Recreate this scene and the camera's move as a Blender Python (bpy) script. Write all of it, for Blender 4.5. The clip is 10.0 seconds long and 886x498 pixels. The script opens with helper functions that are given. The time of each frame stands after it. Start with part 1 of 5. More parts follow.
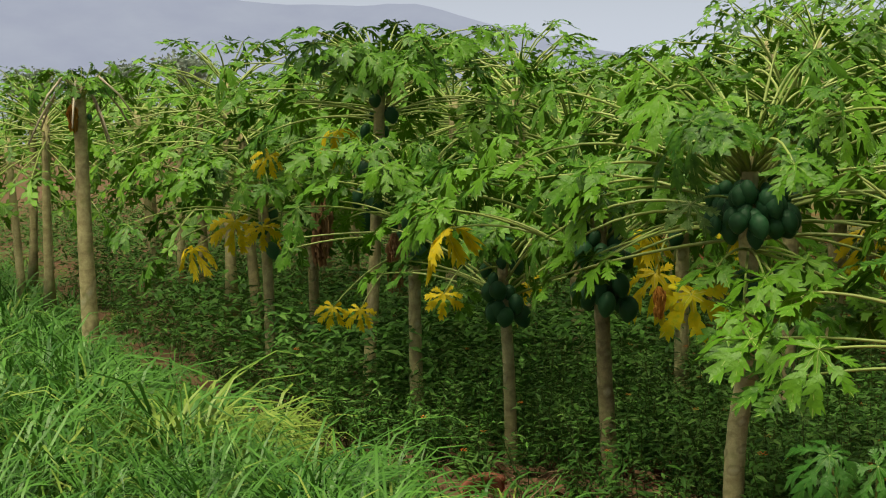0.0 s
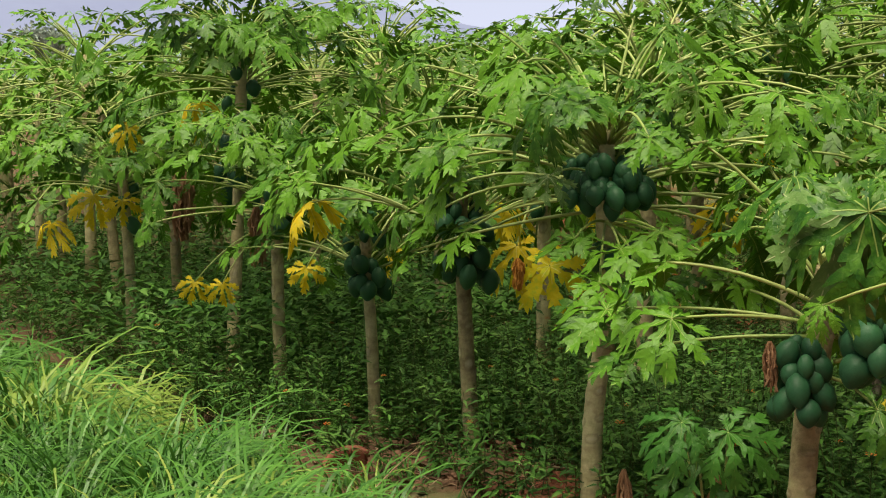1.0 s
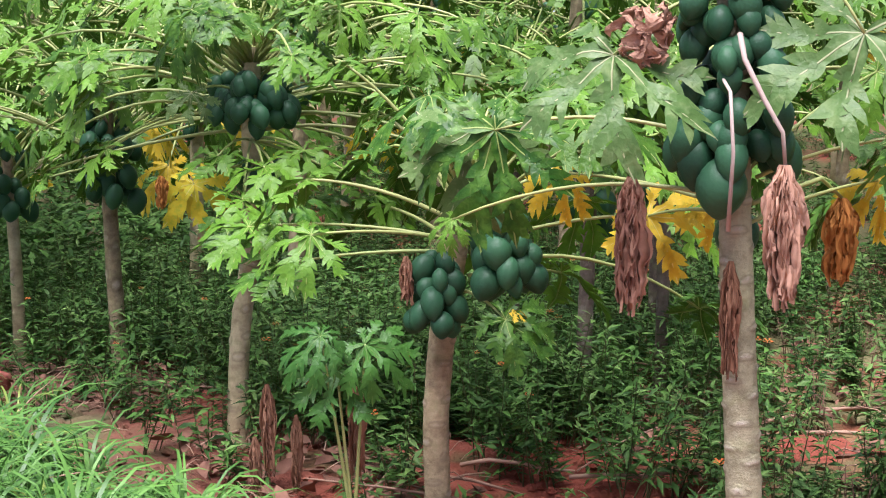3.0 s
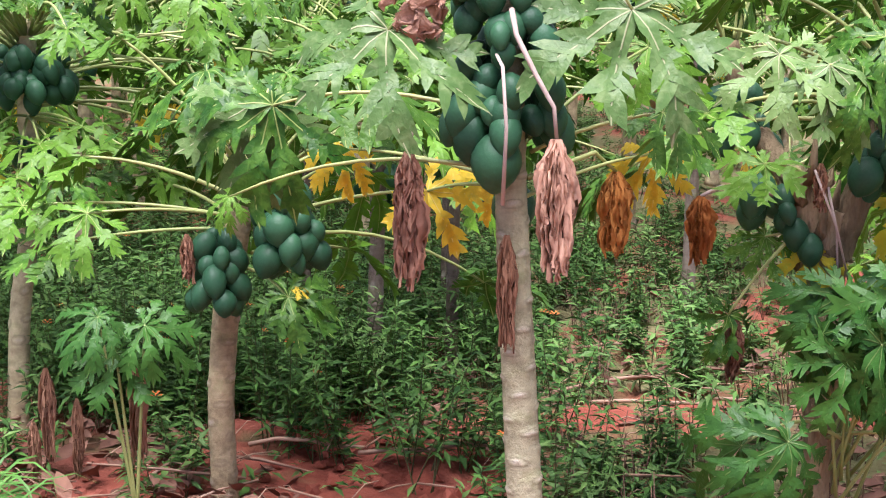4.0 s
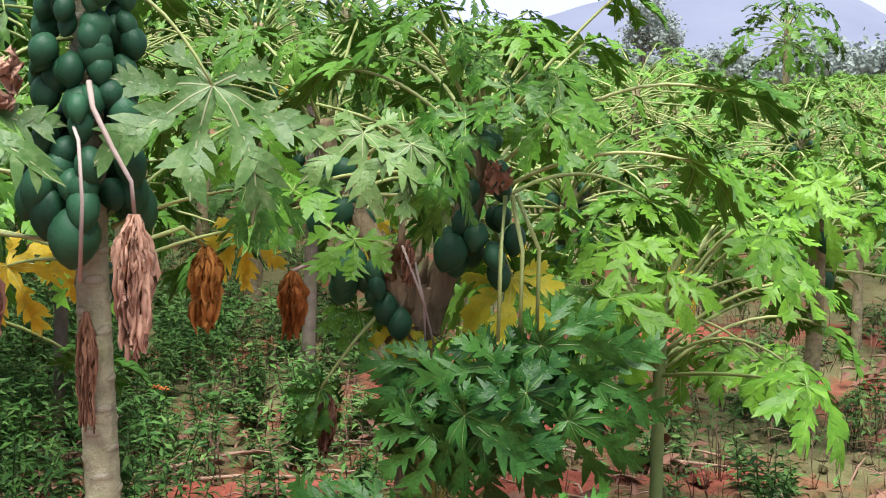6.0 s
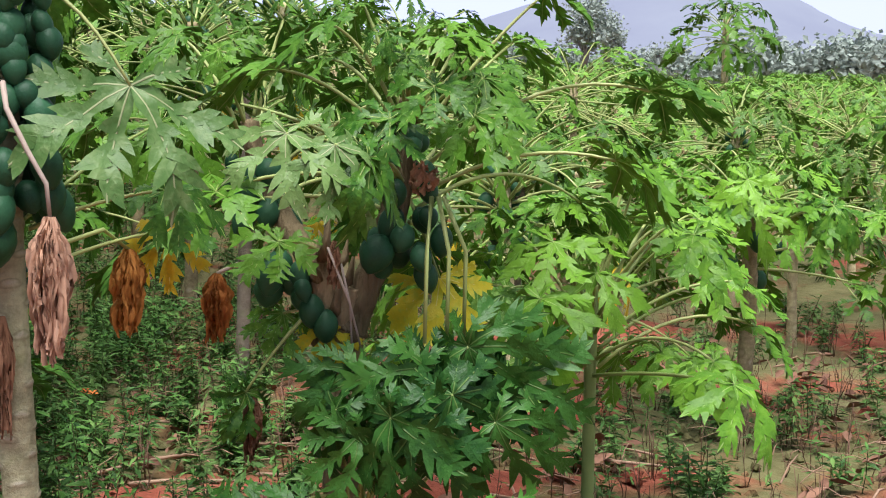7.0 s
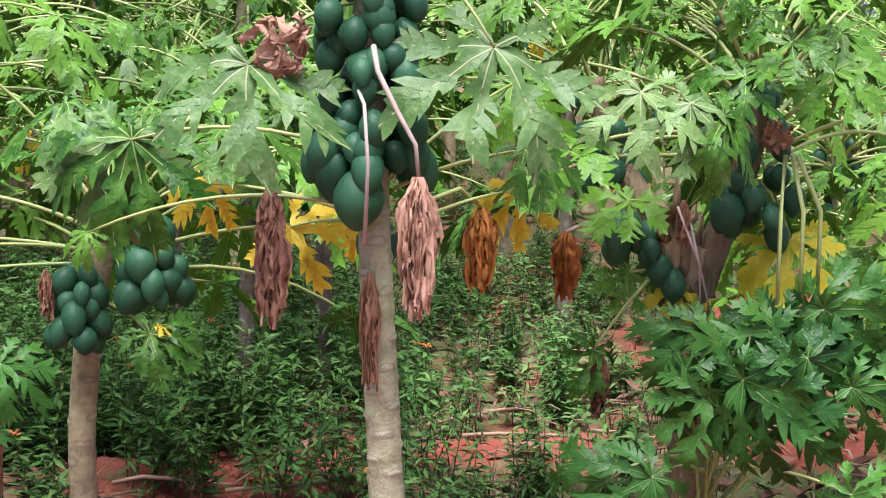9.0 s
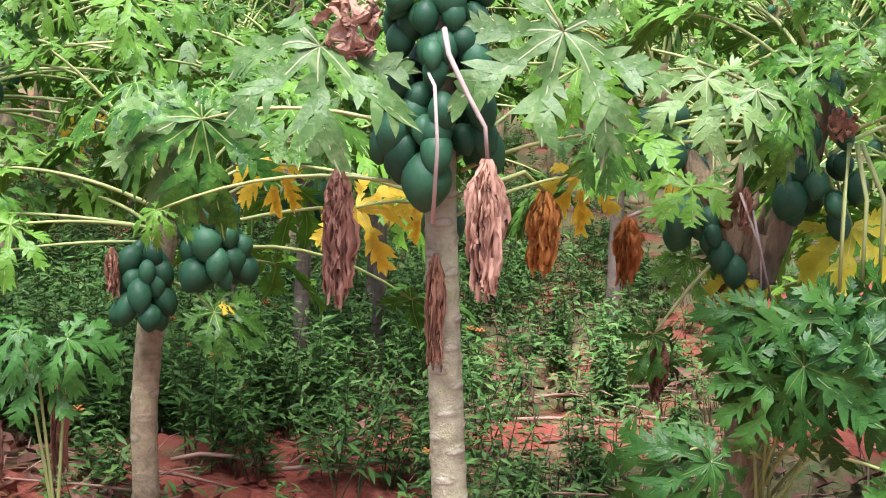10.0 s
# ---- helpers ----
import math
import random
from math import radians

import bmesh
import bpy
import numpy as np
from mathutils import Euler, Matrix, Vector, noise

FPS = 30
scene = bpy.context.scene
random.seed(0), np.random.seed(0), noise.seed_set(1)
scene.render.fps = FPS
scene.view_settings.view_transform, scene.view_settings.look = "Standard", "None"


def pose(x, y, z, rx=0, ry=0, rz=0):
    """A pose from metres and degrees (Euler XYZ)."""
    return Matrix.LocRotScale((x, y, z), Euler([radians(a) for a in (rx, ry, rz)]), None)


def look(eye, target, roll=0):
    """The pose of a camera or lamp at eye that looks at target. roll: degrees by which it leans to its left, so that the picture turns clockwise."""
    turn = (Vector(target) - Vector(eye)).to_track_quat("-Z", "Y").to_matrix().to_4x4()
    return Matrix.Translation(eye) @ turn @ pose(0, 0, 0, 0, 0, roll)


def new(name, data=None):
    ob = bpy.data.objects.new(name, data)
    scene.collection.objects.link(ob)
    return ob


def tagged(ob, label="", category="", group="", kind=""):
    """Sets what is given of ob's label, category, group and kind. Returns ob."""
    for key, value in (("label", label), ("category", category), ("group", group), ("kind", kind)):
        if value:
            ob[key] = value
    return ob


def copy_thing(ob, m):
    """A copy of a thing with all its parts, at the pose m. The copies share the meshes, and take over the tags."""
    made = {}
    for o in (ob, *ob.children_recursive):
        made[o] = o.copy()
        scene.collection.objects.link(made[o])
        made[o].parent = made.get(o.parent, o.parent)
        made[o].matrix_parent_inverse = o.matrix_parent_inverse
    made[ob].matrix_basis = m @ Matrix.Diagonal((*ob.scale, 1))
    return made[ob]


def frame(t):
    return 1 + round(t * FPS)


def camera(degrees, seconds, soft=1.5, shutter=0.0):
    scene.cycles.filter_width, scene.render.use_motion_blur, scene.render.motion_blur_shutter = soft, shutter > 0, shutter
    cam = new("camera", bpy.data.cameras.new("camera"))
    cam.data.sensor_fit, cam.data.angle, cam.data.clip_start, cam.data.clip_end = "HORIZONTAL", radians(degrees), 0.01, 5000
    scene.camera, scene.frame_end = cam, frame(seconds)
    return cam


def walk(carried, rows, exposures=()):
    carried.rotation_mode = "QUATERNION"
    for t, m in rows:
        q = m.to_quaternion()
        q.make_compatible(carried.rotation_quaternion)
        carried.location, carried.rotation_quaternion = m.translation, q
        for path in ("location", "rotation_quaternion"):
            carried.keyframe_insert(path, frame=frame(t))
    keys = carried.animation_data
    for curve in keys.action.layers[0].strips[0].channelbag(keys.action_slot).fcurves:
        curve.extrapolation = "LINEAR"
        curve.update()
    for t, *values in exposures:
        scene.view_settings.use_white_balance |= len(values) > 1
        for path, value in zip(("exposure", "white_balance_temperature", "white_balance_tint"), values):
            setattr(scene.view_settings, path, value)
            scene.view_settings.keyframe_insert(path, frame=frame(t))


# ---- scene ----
cam = camera(33.57, 10.0, soft=1.1)

# seconds, eye (x, y, z), heading clockwise from +y, pitch, roll
WALK = [
    (0, -0.234, 0.062, 2.027, -6.44, -4.75, -2.10),
    (0.5, -0.221, 0.063, 2.025, -3.50, -4.95, -1.74),
    (1, -0.202, 0.057, 2.019, -1.29, -5.92, -1.89),
    (1.5, -0.179, 0.053, 1.997, 0.35, -6.41, -1.78),
    (2, -0.157, 0.049, 1.973, 3.48, -7.89, -1.16),
    (2.2, -0.135, 0.039, 1.980, 4.64, -8.10, -0.86),
    (3.3, -0.093, 0.018, 1.992, 14.13, -9.34, -0.46),
    (3.5, -0.073, 0.024, 1.991, 15.43, -9.29, -0.59),
    (4, -0.017, 0.019, 1.986, 19.31, -10.04, 0.18),
    (4.5, 0.042, 0.013, 1.984, 22.84, -9.49, 0.61),
    (5, 0.100, -0.010, 1.989, 26.15, -8.06, 0.63),
    (5.5, 0.133, -0.036, 1.998, 28.79, -7.20, 1.21),
    (6, 0.172, -0.058, 2.002, 32.88, -7.01, 2.07),
    (6.2, 0.189, -0.068, 2.006, 34.20, -6.72, 1.91),
    (6.75, 0.232, -0.066, 2.006, 35.90, -6.75, 2.05),
    (7.3, 0.252, -0.058, 2.005, 33.13, -7.46, 2.00),
    (7.5, 0.235, -0.052, 2.004, 31.99, -7.77, 1.86),
    (8, 0.177, -0.025, 2.006, 28.06, -7.92, 0.90),
    (8.5, 0.129, 0.020, 2.012, 26.11, -8.87, 0.62),
    (9, 0.063, 0.038, 2.017, 23.82, -9.03, 0.91),
    (9.5, 0.009, 0.032, 2.006, 22.46, -9.19, 1.10),
    (10, -0.033, 0.028, 1.999, 22.34, -9.47, 1.50),
]


def aim(x, y, z, heading, pitch, roll):
    e, a, p = Vector((x, y, z)), radians(heading), radians(pitch)
    return look(e, e + Vector((math.sin(a) * math.cos(p), math.cos(a) * math.cos(p), math.sin(p))), roll)


walk(cam, [(r[0], aim(*r[1:])) for r in WALK],
     exposures=[(0, 0.2, 8600, -5), (1, 0.5, 8000, 3), (1.5, 0.86, 6700, 19), (2, 1.2, 6150, 38), (3.5, 1.34, 6000, 34), (4.5, 1.58, 5950, 38), (5, 1.34, 6000, 32), (5.5, 1.03, 6050, 22),
                (6, 1.02, 6100, 22), (7.5, 0.8, 6200, 20), (8.5, 1.26, 5900, 30), (9, 1.34, 5900, 30), (9.5, 1.5, 5900, 33), (10, 1.52, 5900, 33)])

# ---- world and sun: bright overcast ----
world = bpy.data.worlds.new("overcast_sky")
scene.world = world
world.use_nodes = True
wn, wl = world.node_tree.nodes, world.node_tree.links
sky = wn.new("ShaderNodeTexSky")
sky.sky_type, sky.sun_disc = "NISHITA", False
sky.sun_elevation, sky.sun_rotation = radians(73.0), radians(216)
sky.air_density, sky.dust_density, sky.ozone_density = 1.0, 4.0, 1.0
cloud = wn.new("ShaderNodeMix")
cloud.data_type = "RGBA"
cloud.inputs["Factor"].default_value = 0.8
cloud.inputs["B"].default_value = (8.4, 9.0, 10.8, 1)
wl.new(sky.outputs["Color"], cloud.inputs["A"])
# the cloud is brightest in the haze low down
towards = wn.new("ShaderNodeTexCoord")
height = wn.new("ShaderNodeSeparateXYZ")
wl.new(towards.outputs["Generated"], height.inputs[0])
haze = wn.new("ShaderNodeMapRange")
haze.interpolation_type = "SMOOTHSTEP"
haze.inputs["From Min"].default_value, haze.inputs["From Max"].default_value = 0.03, 0.24
haze.inputs["To Min"].default_value, haze.inputs["To Max"].default_value = 1.0, 0.0
wl.new(height.outputs["Z"], haze.inputs["Value"])
gain = wn.new("ShaderNodeMix")
gain.data_type = "RGBA"
gain.inputs["A"].default_value, gain.inputs["B"].default_value = (1, 1, 1, 1), (2.75, 2.9, 3.7, 1)
wl.new(haze.outputs["Result"], gain.inputs["Factor"])
glow = wn.new("ShaderNodeVectorMath")
glow.operation = "MULTIPLY"
wl.new(cloud.outputs["Result"], glow.inputs[0])
wl.new(gain.outputs["Result"], glow.inputs[1])
wl.new(glow.outputs["Vector"], wn["Background"].inputs["Color"])
wn["Background"].inputs["Strength"].default_value = 0.025

sun = new("sun", bpy.data.lights.new("sun", "SUN"))
sun.data.energy, sun.data.angle, sun.data.color = 5.0, radians(45), (1.0, 0.96, 0.9)
sun.matrix_world = look((0, 0, 30), (5.4, 7.4, 0))
scene.view_settings.exposure = 0.0


# ---- materials ----
def material(name, rough=0.7, spec=0.3):
    m = bpy.data.materials.new(name)
    m.use_nodes = True
    n, l = m.node_tree.nodes, m.node_tree.links
    b = n["Principled BSDF"]
    b.inputs["Roughness"].default_value = rough
    b.inputs["Specular IOR Level"].default_value = spec
    return m, n, l, b


def ramp(n, stops):
    r = n.new("ShaderNodeValToRGB")
    while len(r.color_ramp.elements) < len(stops):
        r.color_ramp.elements.new(0.5)
    for e, (p, c) in zip(r.color_ramp.elements, stops):
        e.position, e.color = p, (*c, 1)
    return r


def noise_tex(n, l, scale, detail=4.0, rough=0.55, vec=None):
    t = n.new("ShaderNodeTexNoise")
    t.inputs["Scale"].default_value, t.inputs["Detail"].default_value, t.inputs["Roughness"].default_value = scale, detail, rough
    if vec is None:
        g = n.new("ShaderNodeTexCoord")
        vec = g.outputs["Object"]
    l.new(vec, t.inputs["Vector"])
    return t


def mathn(n, l, op, a, b=None):
    k = n.new("ShaderNodeMath")
    k.operation = op
    for i, v in enumerate((a, b)):
        if v is None:
            continue
        if isinstance(v, (int, float)):
            k.inputs[i].default_value = v
        else:
            l.new(v, k.inputs[i])
    return k.outputs[0]


def mixc(n, l, fac, a, b, mode="MIX"):
    k = n.new("ShaderNodeMix")
    k.data_type, k.blend_type = "RGBA", mode
    for name, v in (("Factor", fac), ("A", a), ("B", b)):
        if isinstance(v, (int, float)):
            k.inputs[name].default_value = v
        elif isinstance(v, tuple):
            k.inputs[name].default_value = (*v, 1)
        else:
            l.new(v, k.inputs[name])
    return k.outputs["Result"]


def bump(n, l, b, height, strength, dist):
    k = n.new("ShaderNodeBump")
    k.inputs["Strength"].default_value, k.inputs["Distance"].default_value = strength, dist
    l.new(height, k.inputs["Height"])
    l.new(k.outputs["Normal"], b.inputs["Normal"])
    return k


def thin(m, n, l, b, colour, share):
    """Lets part of the light through a leaf."""
    t = n.new("ShaderNodeBsdfTranslucent")
    l.new(colour, t.inputs["Color"])
    s = n.new("ShaderNodeMixShader")
    s.inputs["Fac"].default_value = share
    l.new(b.outputs["BSDF"], s.inputs[1])
    l.new(t.outputs["BSDF"], s.inputs[2])
    l.new(s.outputs["Shader"], n["Material Output"].inputs["Surface"])


def leaf_material(name, low, high, vein, blotch=None, rough=0.42, island=False, share=0.10):
    """A palmate leaf: UV.x runs along each lobe's midrib and UV.y across it, in metres."""
    m, n, l, b = material(name, rough, 0.22)
    if island:
        rnd = n.new("ShaderNodeNewGeometry").outputs["Random Per Island"]
    else:
        rnd = n.new("ShaderNodeObjectInfo").outputs["Random"]
    big = noise_tex(n, l, 9.0, 3.0)
    tone = mathn(n, l, "ADD", mathn(n, l, "MULTIPLY", rnd, 0.75), mathn(n, l, "MULTIPLY", mathn(n, l, "SUBTRACT", big.outputs["Fac"], 0.35), 0.7))
    base = ramp(n, [(0.0, low), (1.0, high)])
    l.new(tone, base.inputs["Fac"])
    colour = base.outputs["Color"]
    if blotch:
        spots = noise_tex(n, l, 8.0, 3.0)
        r = ramp(n, [(0.48, (0, 0, 0)), (0.72, (0.8, 0.8, 0.8))])
        l.new(spots.outputs["Fac"], r.inputs["Fac"])
        colour = mixc(n, l, r.outputs["Color"], colour, blotch)
    uv = n.new("ShaderNodeUVMap")
    uv.uv_map = "UVMap"
    sep = n.new("ShaderNodeSeparateXYZ")
    l.new(uv.outputs["UV"], sep.inputs[0])
    across = mathn(n, l, "ABSOLUTE", sep.outputs["Y"])
    mid = n.new("ShaderNodeMapRange")
    mid.inputs["From Min"].default_value, mid.inputs["From Max"].default_value = 0.0012, 0.0032
    mid.inputs["To Min"].default_value, mid.inputs["To Max"].default_value = 1.0, 0.0
    l.new(across, mid.inputs["Value"])
    # side veins run forward from the midrib
    side = mathn(n, l, "FRACT", mathn(n, l, "DIVIDE", mathn(n, l, "SUBTRACT", sep.outputs["X"], mathn(n, l, "MULTIPLY", across, 0.9)), 0.055))
    side = mathn(n, l, "ABSOLUTE", mathn(n, l, "SUBTRACT", side, 0.5))
    sv = n.new("ShaderNodeMapRange")
    sv.inputs["From Min"].default_value, sv.inputs["From Max"].default_value = 0.0, 0.10
    sv.inputs["To Min"].default_value, sv.inputs["To Max"].default_value = 0.10, 0.0
    l.new(side, sv.inputs["Value"])
    fac = mathn(n, l, "MAXIMUM", mid.outputs["Result"], sv.outputs["Result"])
    colour = mixc(n, l, fac, colour, vein)
    l.new(colour, b.inputs["Base Color"])
    thin(m, n, l, b, colour, share)
    fine = noise_tex(n, l, 16.0, 2.0)
    h = mathn(n, l, "ADD", fine.outputs["Fac"], mathn(n, l, "MULTIPLY", fac, 1.2))
    bump(n, l, b, h, 0.45, 0.008)
    return m


def plain_material(name, low, high, scale=12.0, rough=0.7, spec=0.3, relief=0.3, dist=0.004, share=0.0, by="object", stretch=None):
    m, n, l, b = material(name, rough, spec)
    vec = None
    if stretch:
        g = n.new("ShaderNodeTexCoord")
        mp = n.new("ShaderNodeMapping")
        mp.inputs["Scale"].default_value = stretch
        l.new(g.outputs["Object"], mp.inputs["Vector"])
        vec = mp.outputs["Vector"]
    t = noise_tex(n, l, scale, 5.0, 0.6, vec)
    if by == "island":
        rnd = n.new("ShaderNodeNewGeometry").outputs["Random Per Island"]
    else:
        rnd = n.new("ShaderNodeObjectInfo").outputs["Random"]
    tone = mathn(n, l, "ADD", mathn(n, l, "MULTIPLY", rnd, 0.6), mathn(n, l, "MULTIPLY", mathn(n, l, "SUBTRACT", t.outputs["Fac"], 0.3), 0.9))
    r = ramp(n, [(0.0, low), (1.0, high)])
    l.new(tone, r.inputs["Fac"])
    l.new(r.outputs["Color"], b.inputs["Base Color"])
    if share:
        thin(m, n, l, b, r.outputs["Color"], share)
    bump(n, l, b, t.outputs["Fac"], relief, dist)
    return m


GREEN_LEAF = leaf_material("green_papaya_leaf", (0.0124, 0.0707, 0.00672), (0.116, 0.283, 0.0188), (0.232, 0.326, 0.0874), (0.0851, 0.212, 0.0235))
BACK_LEAF = leaf_material("back_row_papaya_leaf", (0.0128, 0.0621, 0.0046), (0.0994, 0.238, 0.0156), (0.106, 0.193, 0.0367), (0.077, 0.193, 0.0167))
FAR_LEAF = leaf_material("far_papaya_leaf", (0.0267, 0.112, 0.00892), (0.159, 0.353, 0.0288), (0.166, 0.288, 0.0705), None, island=True)
LIME_LEAF = leaf_material("light_papaya_leaf", (0.0295, 0.123, 0.0085), (0.158, 0.353, 0.0222), (0.223, 0.361, 0.0912), (0.144, 0.314, 0.0275))
PALE_LEAF = leaf_material("pale_old_papaya_leaf", (0.05, 0.126, 0.0285), (0.138, 0.246, 0.0656), (0.295, 0.342, 0.172), (0.153, 0.246, 0.0855))
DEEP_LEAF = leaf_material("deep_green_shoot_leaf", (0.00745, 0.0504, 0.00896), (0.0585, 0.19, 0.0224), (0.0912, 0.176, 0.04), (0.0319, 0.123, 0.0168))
YELLOW_LEAF = leaf_material("yellowing_papaya_leaf", (0.629, 0.485, 0.0277), (0.85, 0.66, 0.0462), (0.739, 0.641, 0.167), (0.508, 0.456, 0.0554), share=0.4)
LEMON_LEAF = leaf_material("lemon_yellow_papaya_leaf", (0.61, 0.554, 0.0277), (0.85, 0.739, 0.0554), (0.785, 0.739, 0.231), (0.462, 0.573, 0.0554), share=0.45)
DEAD_LEAF = plain_material("withered_papaya_leaf", (0.122, 0.0581, 0.0292), (0.419, 0.242, 0.14), 18.0, 0.85, 0.15, 0.8, 0.01, 0.12)
PALE_DEAD_LEAF = plain_material("pale_withered_leaf", (0.264, 0.138, 0.0845), (0.64, 0.425, 0.278), 20.0, 0.85, 0.15, 0.8, 0.01, 0.12)
RUST_LEAF = plain_material("rust_coloured_leaf", (0.257, 0.0858, 0.0172), (0.532, 0.257, 0.0558), 18.0, 0.8, 0.2, 0.7, 0.008, 0.15)
PETIOLE = plain_material("pale_green_petiole", (0.20, 0.29, 0.07), (0.37, 0.43, 0.15), 14.0, 0.45, 0.4, 0.1)
DRY_PETIOLE = plain_material("dry_pinkish_petiole", (0.279, 0.217, 0.165), (0.483, 0.423, 0.35), 20.0, 0.75, 0.2, 0.3)
DARK_BARK = plain_material("dark_fibrous_bark", (0.0485, 0.0389, 0.0192), (0.409, 0.335, 0.183), 26.0, 0.95, 0.1, 1.0, 0.03, stretch=(1, 1, 0.28))
GREEN_TRUNK = plain_material("green_young_bark", (0.119, 0.188, 0.0495), (0.237, 0.297, 0.099), 16.0, 0.7, 0.25, 0.5, 0.006)
WEED_LEAF = plain_material("weed_leaf", (0.00745, 0.0411, 0.00857), (0.0929, 0.238, 0.0378), 6.0, 0.55, 0.2, 0.2, 0.003, 0.08, by="island")
PALE_WEED_LEAF = plain_material("pale_weed_leaf", (0.0328, 0.099, 0.0196), (0.125, 0.242, 0.0525), 6.0, 0.55, 0.2, 0.2, 0.003, 0.08, by="island")
WEED_STEM = plain_material("weed_stem", (0.0396, 0.0528, 0.0198), (0.112, 0.132, 0.0462), 9.0, 0.8, 0.2, 0.2, by="island")
FLOWER = plain_material("orange_petal", (0.409, 0.0858, 0.0198), (0.561, 0.198, 0.0462), 30.0, 0.7, 0.2, 0.2, 0.002, 0.2, by="island")
GRASS = plain_material("grass_blade", (0.0105, 0.0736, 0.00994), (0.109, 0.276, 0.0455), 2.2, 0.45, 0.35, 0.1, 0.002, 0.15, by="island")
PALE_GRASS = plain_material("pale_grass_blade", (0.0644, 0.175, 0.0184), (0.285, 0.359, 0.0828), 3.0, 0.45, 0.35, 0.1, 0.002, 0.15, by="island")
DEAD_STALK = plain_material("dead_stalk", (0.06, 0.035, 0.022), (0.20, 0.13, 0.085), 9.0, 0.9, 0.1, 0.3, by="island")
FALLEN_LEAF = plain_material("fallen_leaf", (0.066, 0.0297, 0.0198), (0.277, 0.158, 0.099), 20.0, 0.85, 0.15, 0.5, 0.004, by="island")
STRAW = plain_material("dry_straw", (0.179, 0.103, 0.0618), (0.398, 0.288, 0.192), 9.0, 0.85, 0.15, 0.3, by="island")
# far tree leaf and bark: air haze mixed into the base colours as pale grey
HAZED_TREE_LEAF = plain_material("hazed_far_tree_leaf", (0.206, 0.269, 0.222), (0.317, 0.381, 0.333), 1.2, 0.7, 0.2, 0.2, 0.02, 0.15, by="island")
HAZED_TREE_BARK = plain_material("hazed_far_tree_bark", (0.241, 0.249, 0.259), (0.314, 0.314, 0.323), 3.0, 0.9, 0.1)
CLAY = plain_material("red_clay", (0.172, 0.0495, 0.033), (0.264, 0.0924, 0.0594), 14.0, 0.75, 0.25, 0.4)


def bark_material(name, shades):
    m, n, l, b = material(name, 0.85, 0.15)
    t1 = noise_tex(n, l, 11.0, 6.0, 0.68)
    t2 = noise_tex(n, l, 70.0, 4.0, 0.65)
    # growth rings: noise drawn out round the stem
    g = n.new("ShaderNodeTexCoord")
    mp = n.new("ShaderNodeMapping")
    mp.inputs["Scale"].default_value = (5, 5, 17)
    l.new(g.outputs["Object"], mp.inputs["Vector"])
    t3 = noise_tex(n, l, 1.0, 4.0, 0.6, mp.outputs["Vector"])
    rnd = n.new("ShaderNodeObjectInfo").outputs["Random"]
    tone = mathn(n, l, "ADD", mathn(n, l, "MULTIPLY", rnd, 0.22), mathn(n, l, "MULTIPLY", t1.outputs["Fac"], 0.55))
    tone = mathn(n, l, "ADD", tone, mathn(n, l, "ADD", mathn(n, l, "MULTIPLY", t3.outputs["Fac"], 0.2), mathn(n, l, "MULTIPLY", t2.outputs["Fac"], 0.14)))
    r = ramp(n, list(zip((0.36, 0.55, 0.78), shades)))
    l.new(tone, r.inputs["Fac"])
    at = n.new("ShaderNodeAttribute")
    at.attribute_name = "scar"
    rim = ramp(n, [(0.10, (0, 0, 0)), (0.25, (0.7, 0.7, 0.7)), (0.5, (0, 0, 0))])
    l.new(at.outputs["Fac"], rim.inputs["Fac"])
    face = ramp(n, [(0.35, (0, 0, 0)), (0.75, (0.9, 0.9, 0.9))])
    l.new(at.outputs["Fac"], face.inputs["Fac"])
    colour = mixc(n, l, mathn(n, l, "MULTIPLY", rim.outputs["Color"], t1.outputs["Fac"]), r.outputs["Color"], (0.1, 0.08, 0.055))
    colour = mixc(n, l, mathn(n, l, "MULTIPLY", face.outputs["Color"], t2.outputs["Fac"]), colour, (0.44, 0.42, 0.34))
    moss = noise_tex(n, l, 7.0, 4.0)
    mr = ramp(n, [(0.55, (0, 0, 0)), (0.72, (1, 1, 1))])
    l.new(moss.outputs["Fac"], mr.inputs["Fac"])
    colour = mixc(n, l, mathn(n, l, "MULTIPLY", mr.outputs["Color"], 0.45), colour, (0.19, 0.26, 0.08))
    l.new(colour, b.inputs["Base Color"])
    h = mathn(n, l, "ADD", mathn(n, l, "ADD", t2.outputs["Fac"], t1.outputs["Fac"]), mathn(n, l, "MULTIPLY", t3.outputs["Fac"], 0.6))
    bump(n, l, b, h, 0.7, 0.008)
    return m


def fruit_material():
    m, n, l, b = material("green_papaya_skin", 0.5, 0.25)
    t = noise_tex(n, l, 16.0, 3.0)
    rnd = n.new("ShaderNodeObjectInfo").outputs["Random"]
    tone = mathn(n, l, "ADD", mathn(n, l, "MULTIPLY", rnd, 0.5), mathn(n, l, "MULTIPLY", t.outputs["Fac"], 0.5))
    r = ramp(n, [(0.1, (0.008, 0.047, 0.02)), (0.9, (0.03, 0.118, 0.05))])
    l.new(tone, r.inputs["Fac"])
    speck = noise_tex(n, l, 130.0, 2.0)
    sr = ramp(n, [(0.68, (0, 0, 0)), (0.75, (1, 1, 1))])
    l.new(speck.outputs["Fac"], sr.inputs["Fac"])
    l.new(mixc(n, l, mathn(n, l, "MULTIPLY", sr.outputs["Color"], 0.25), r.outputs["Color"], (0.0792, 0.132, 0.0792)), b.inputs["Base Color"])
    bump(n, l, b, t.outputs["Fac"], 0.15, 0.01)
    return m


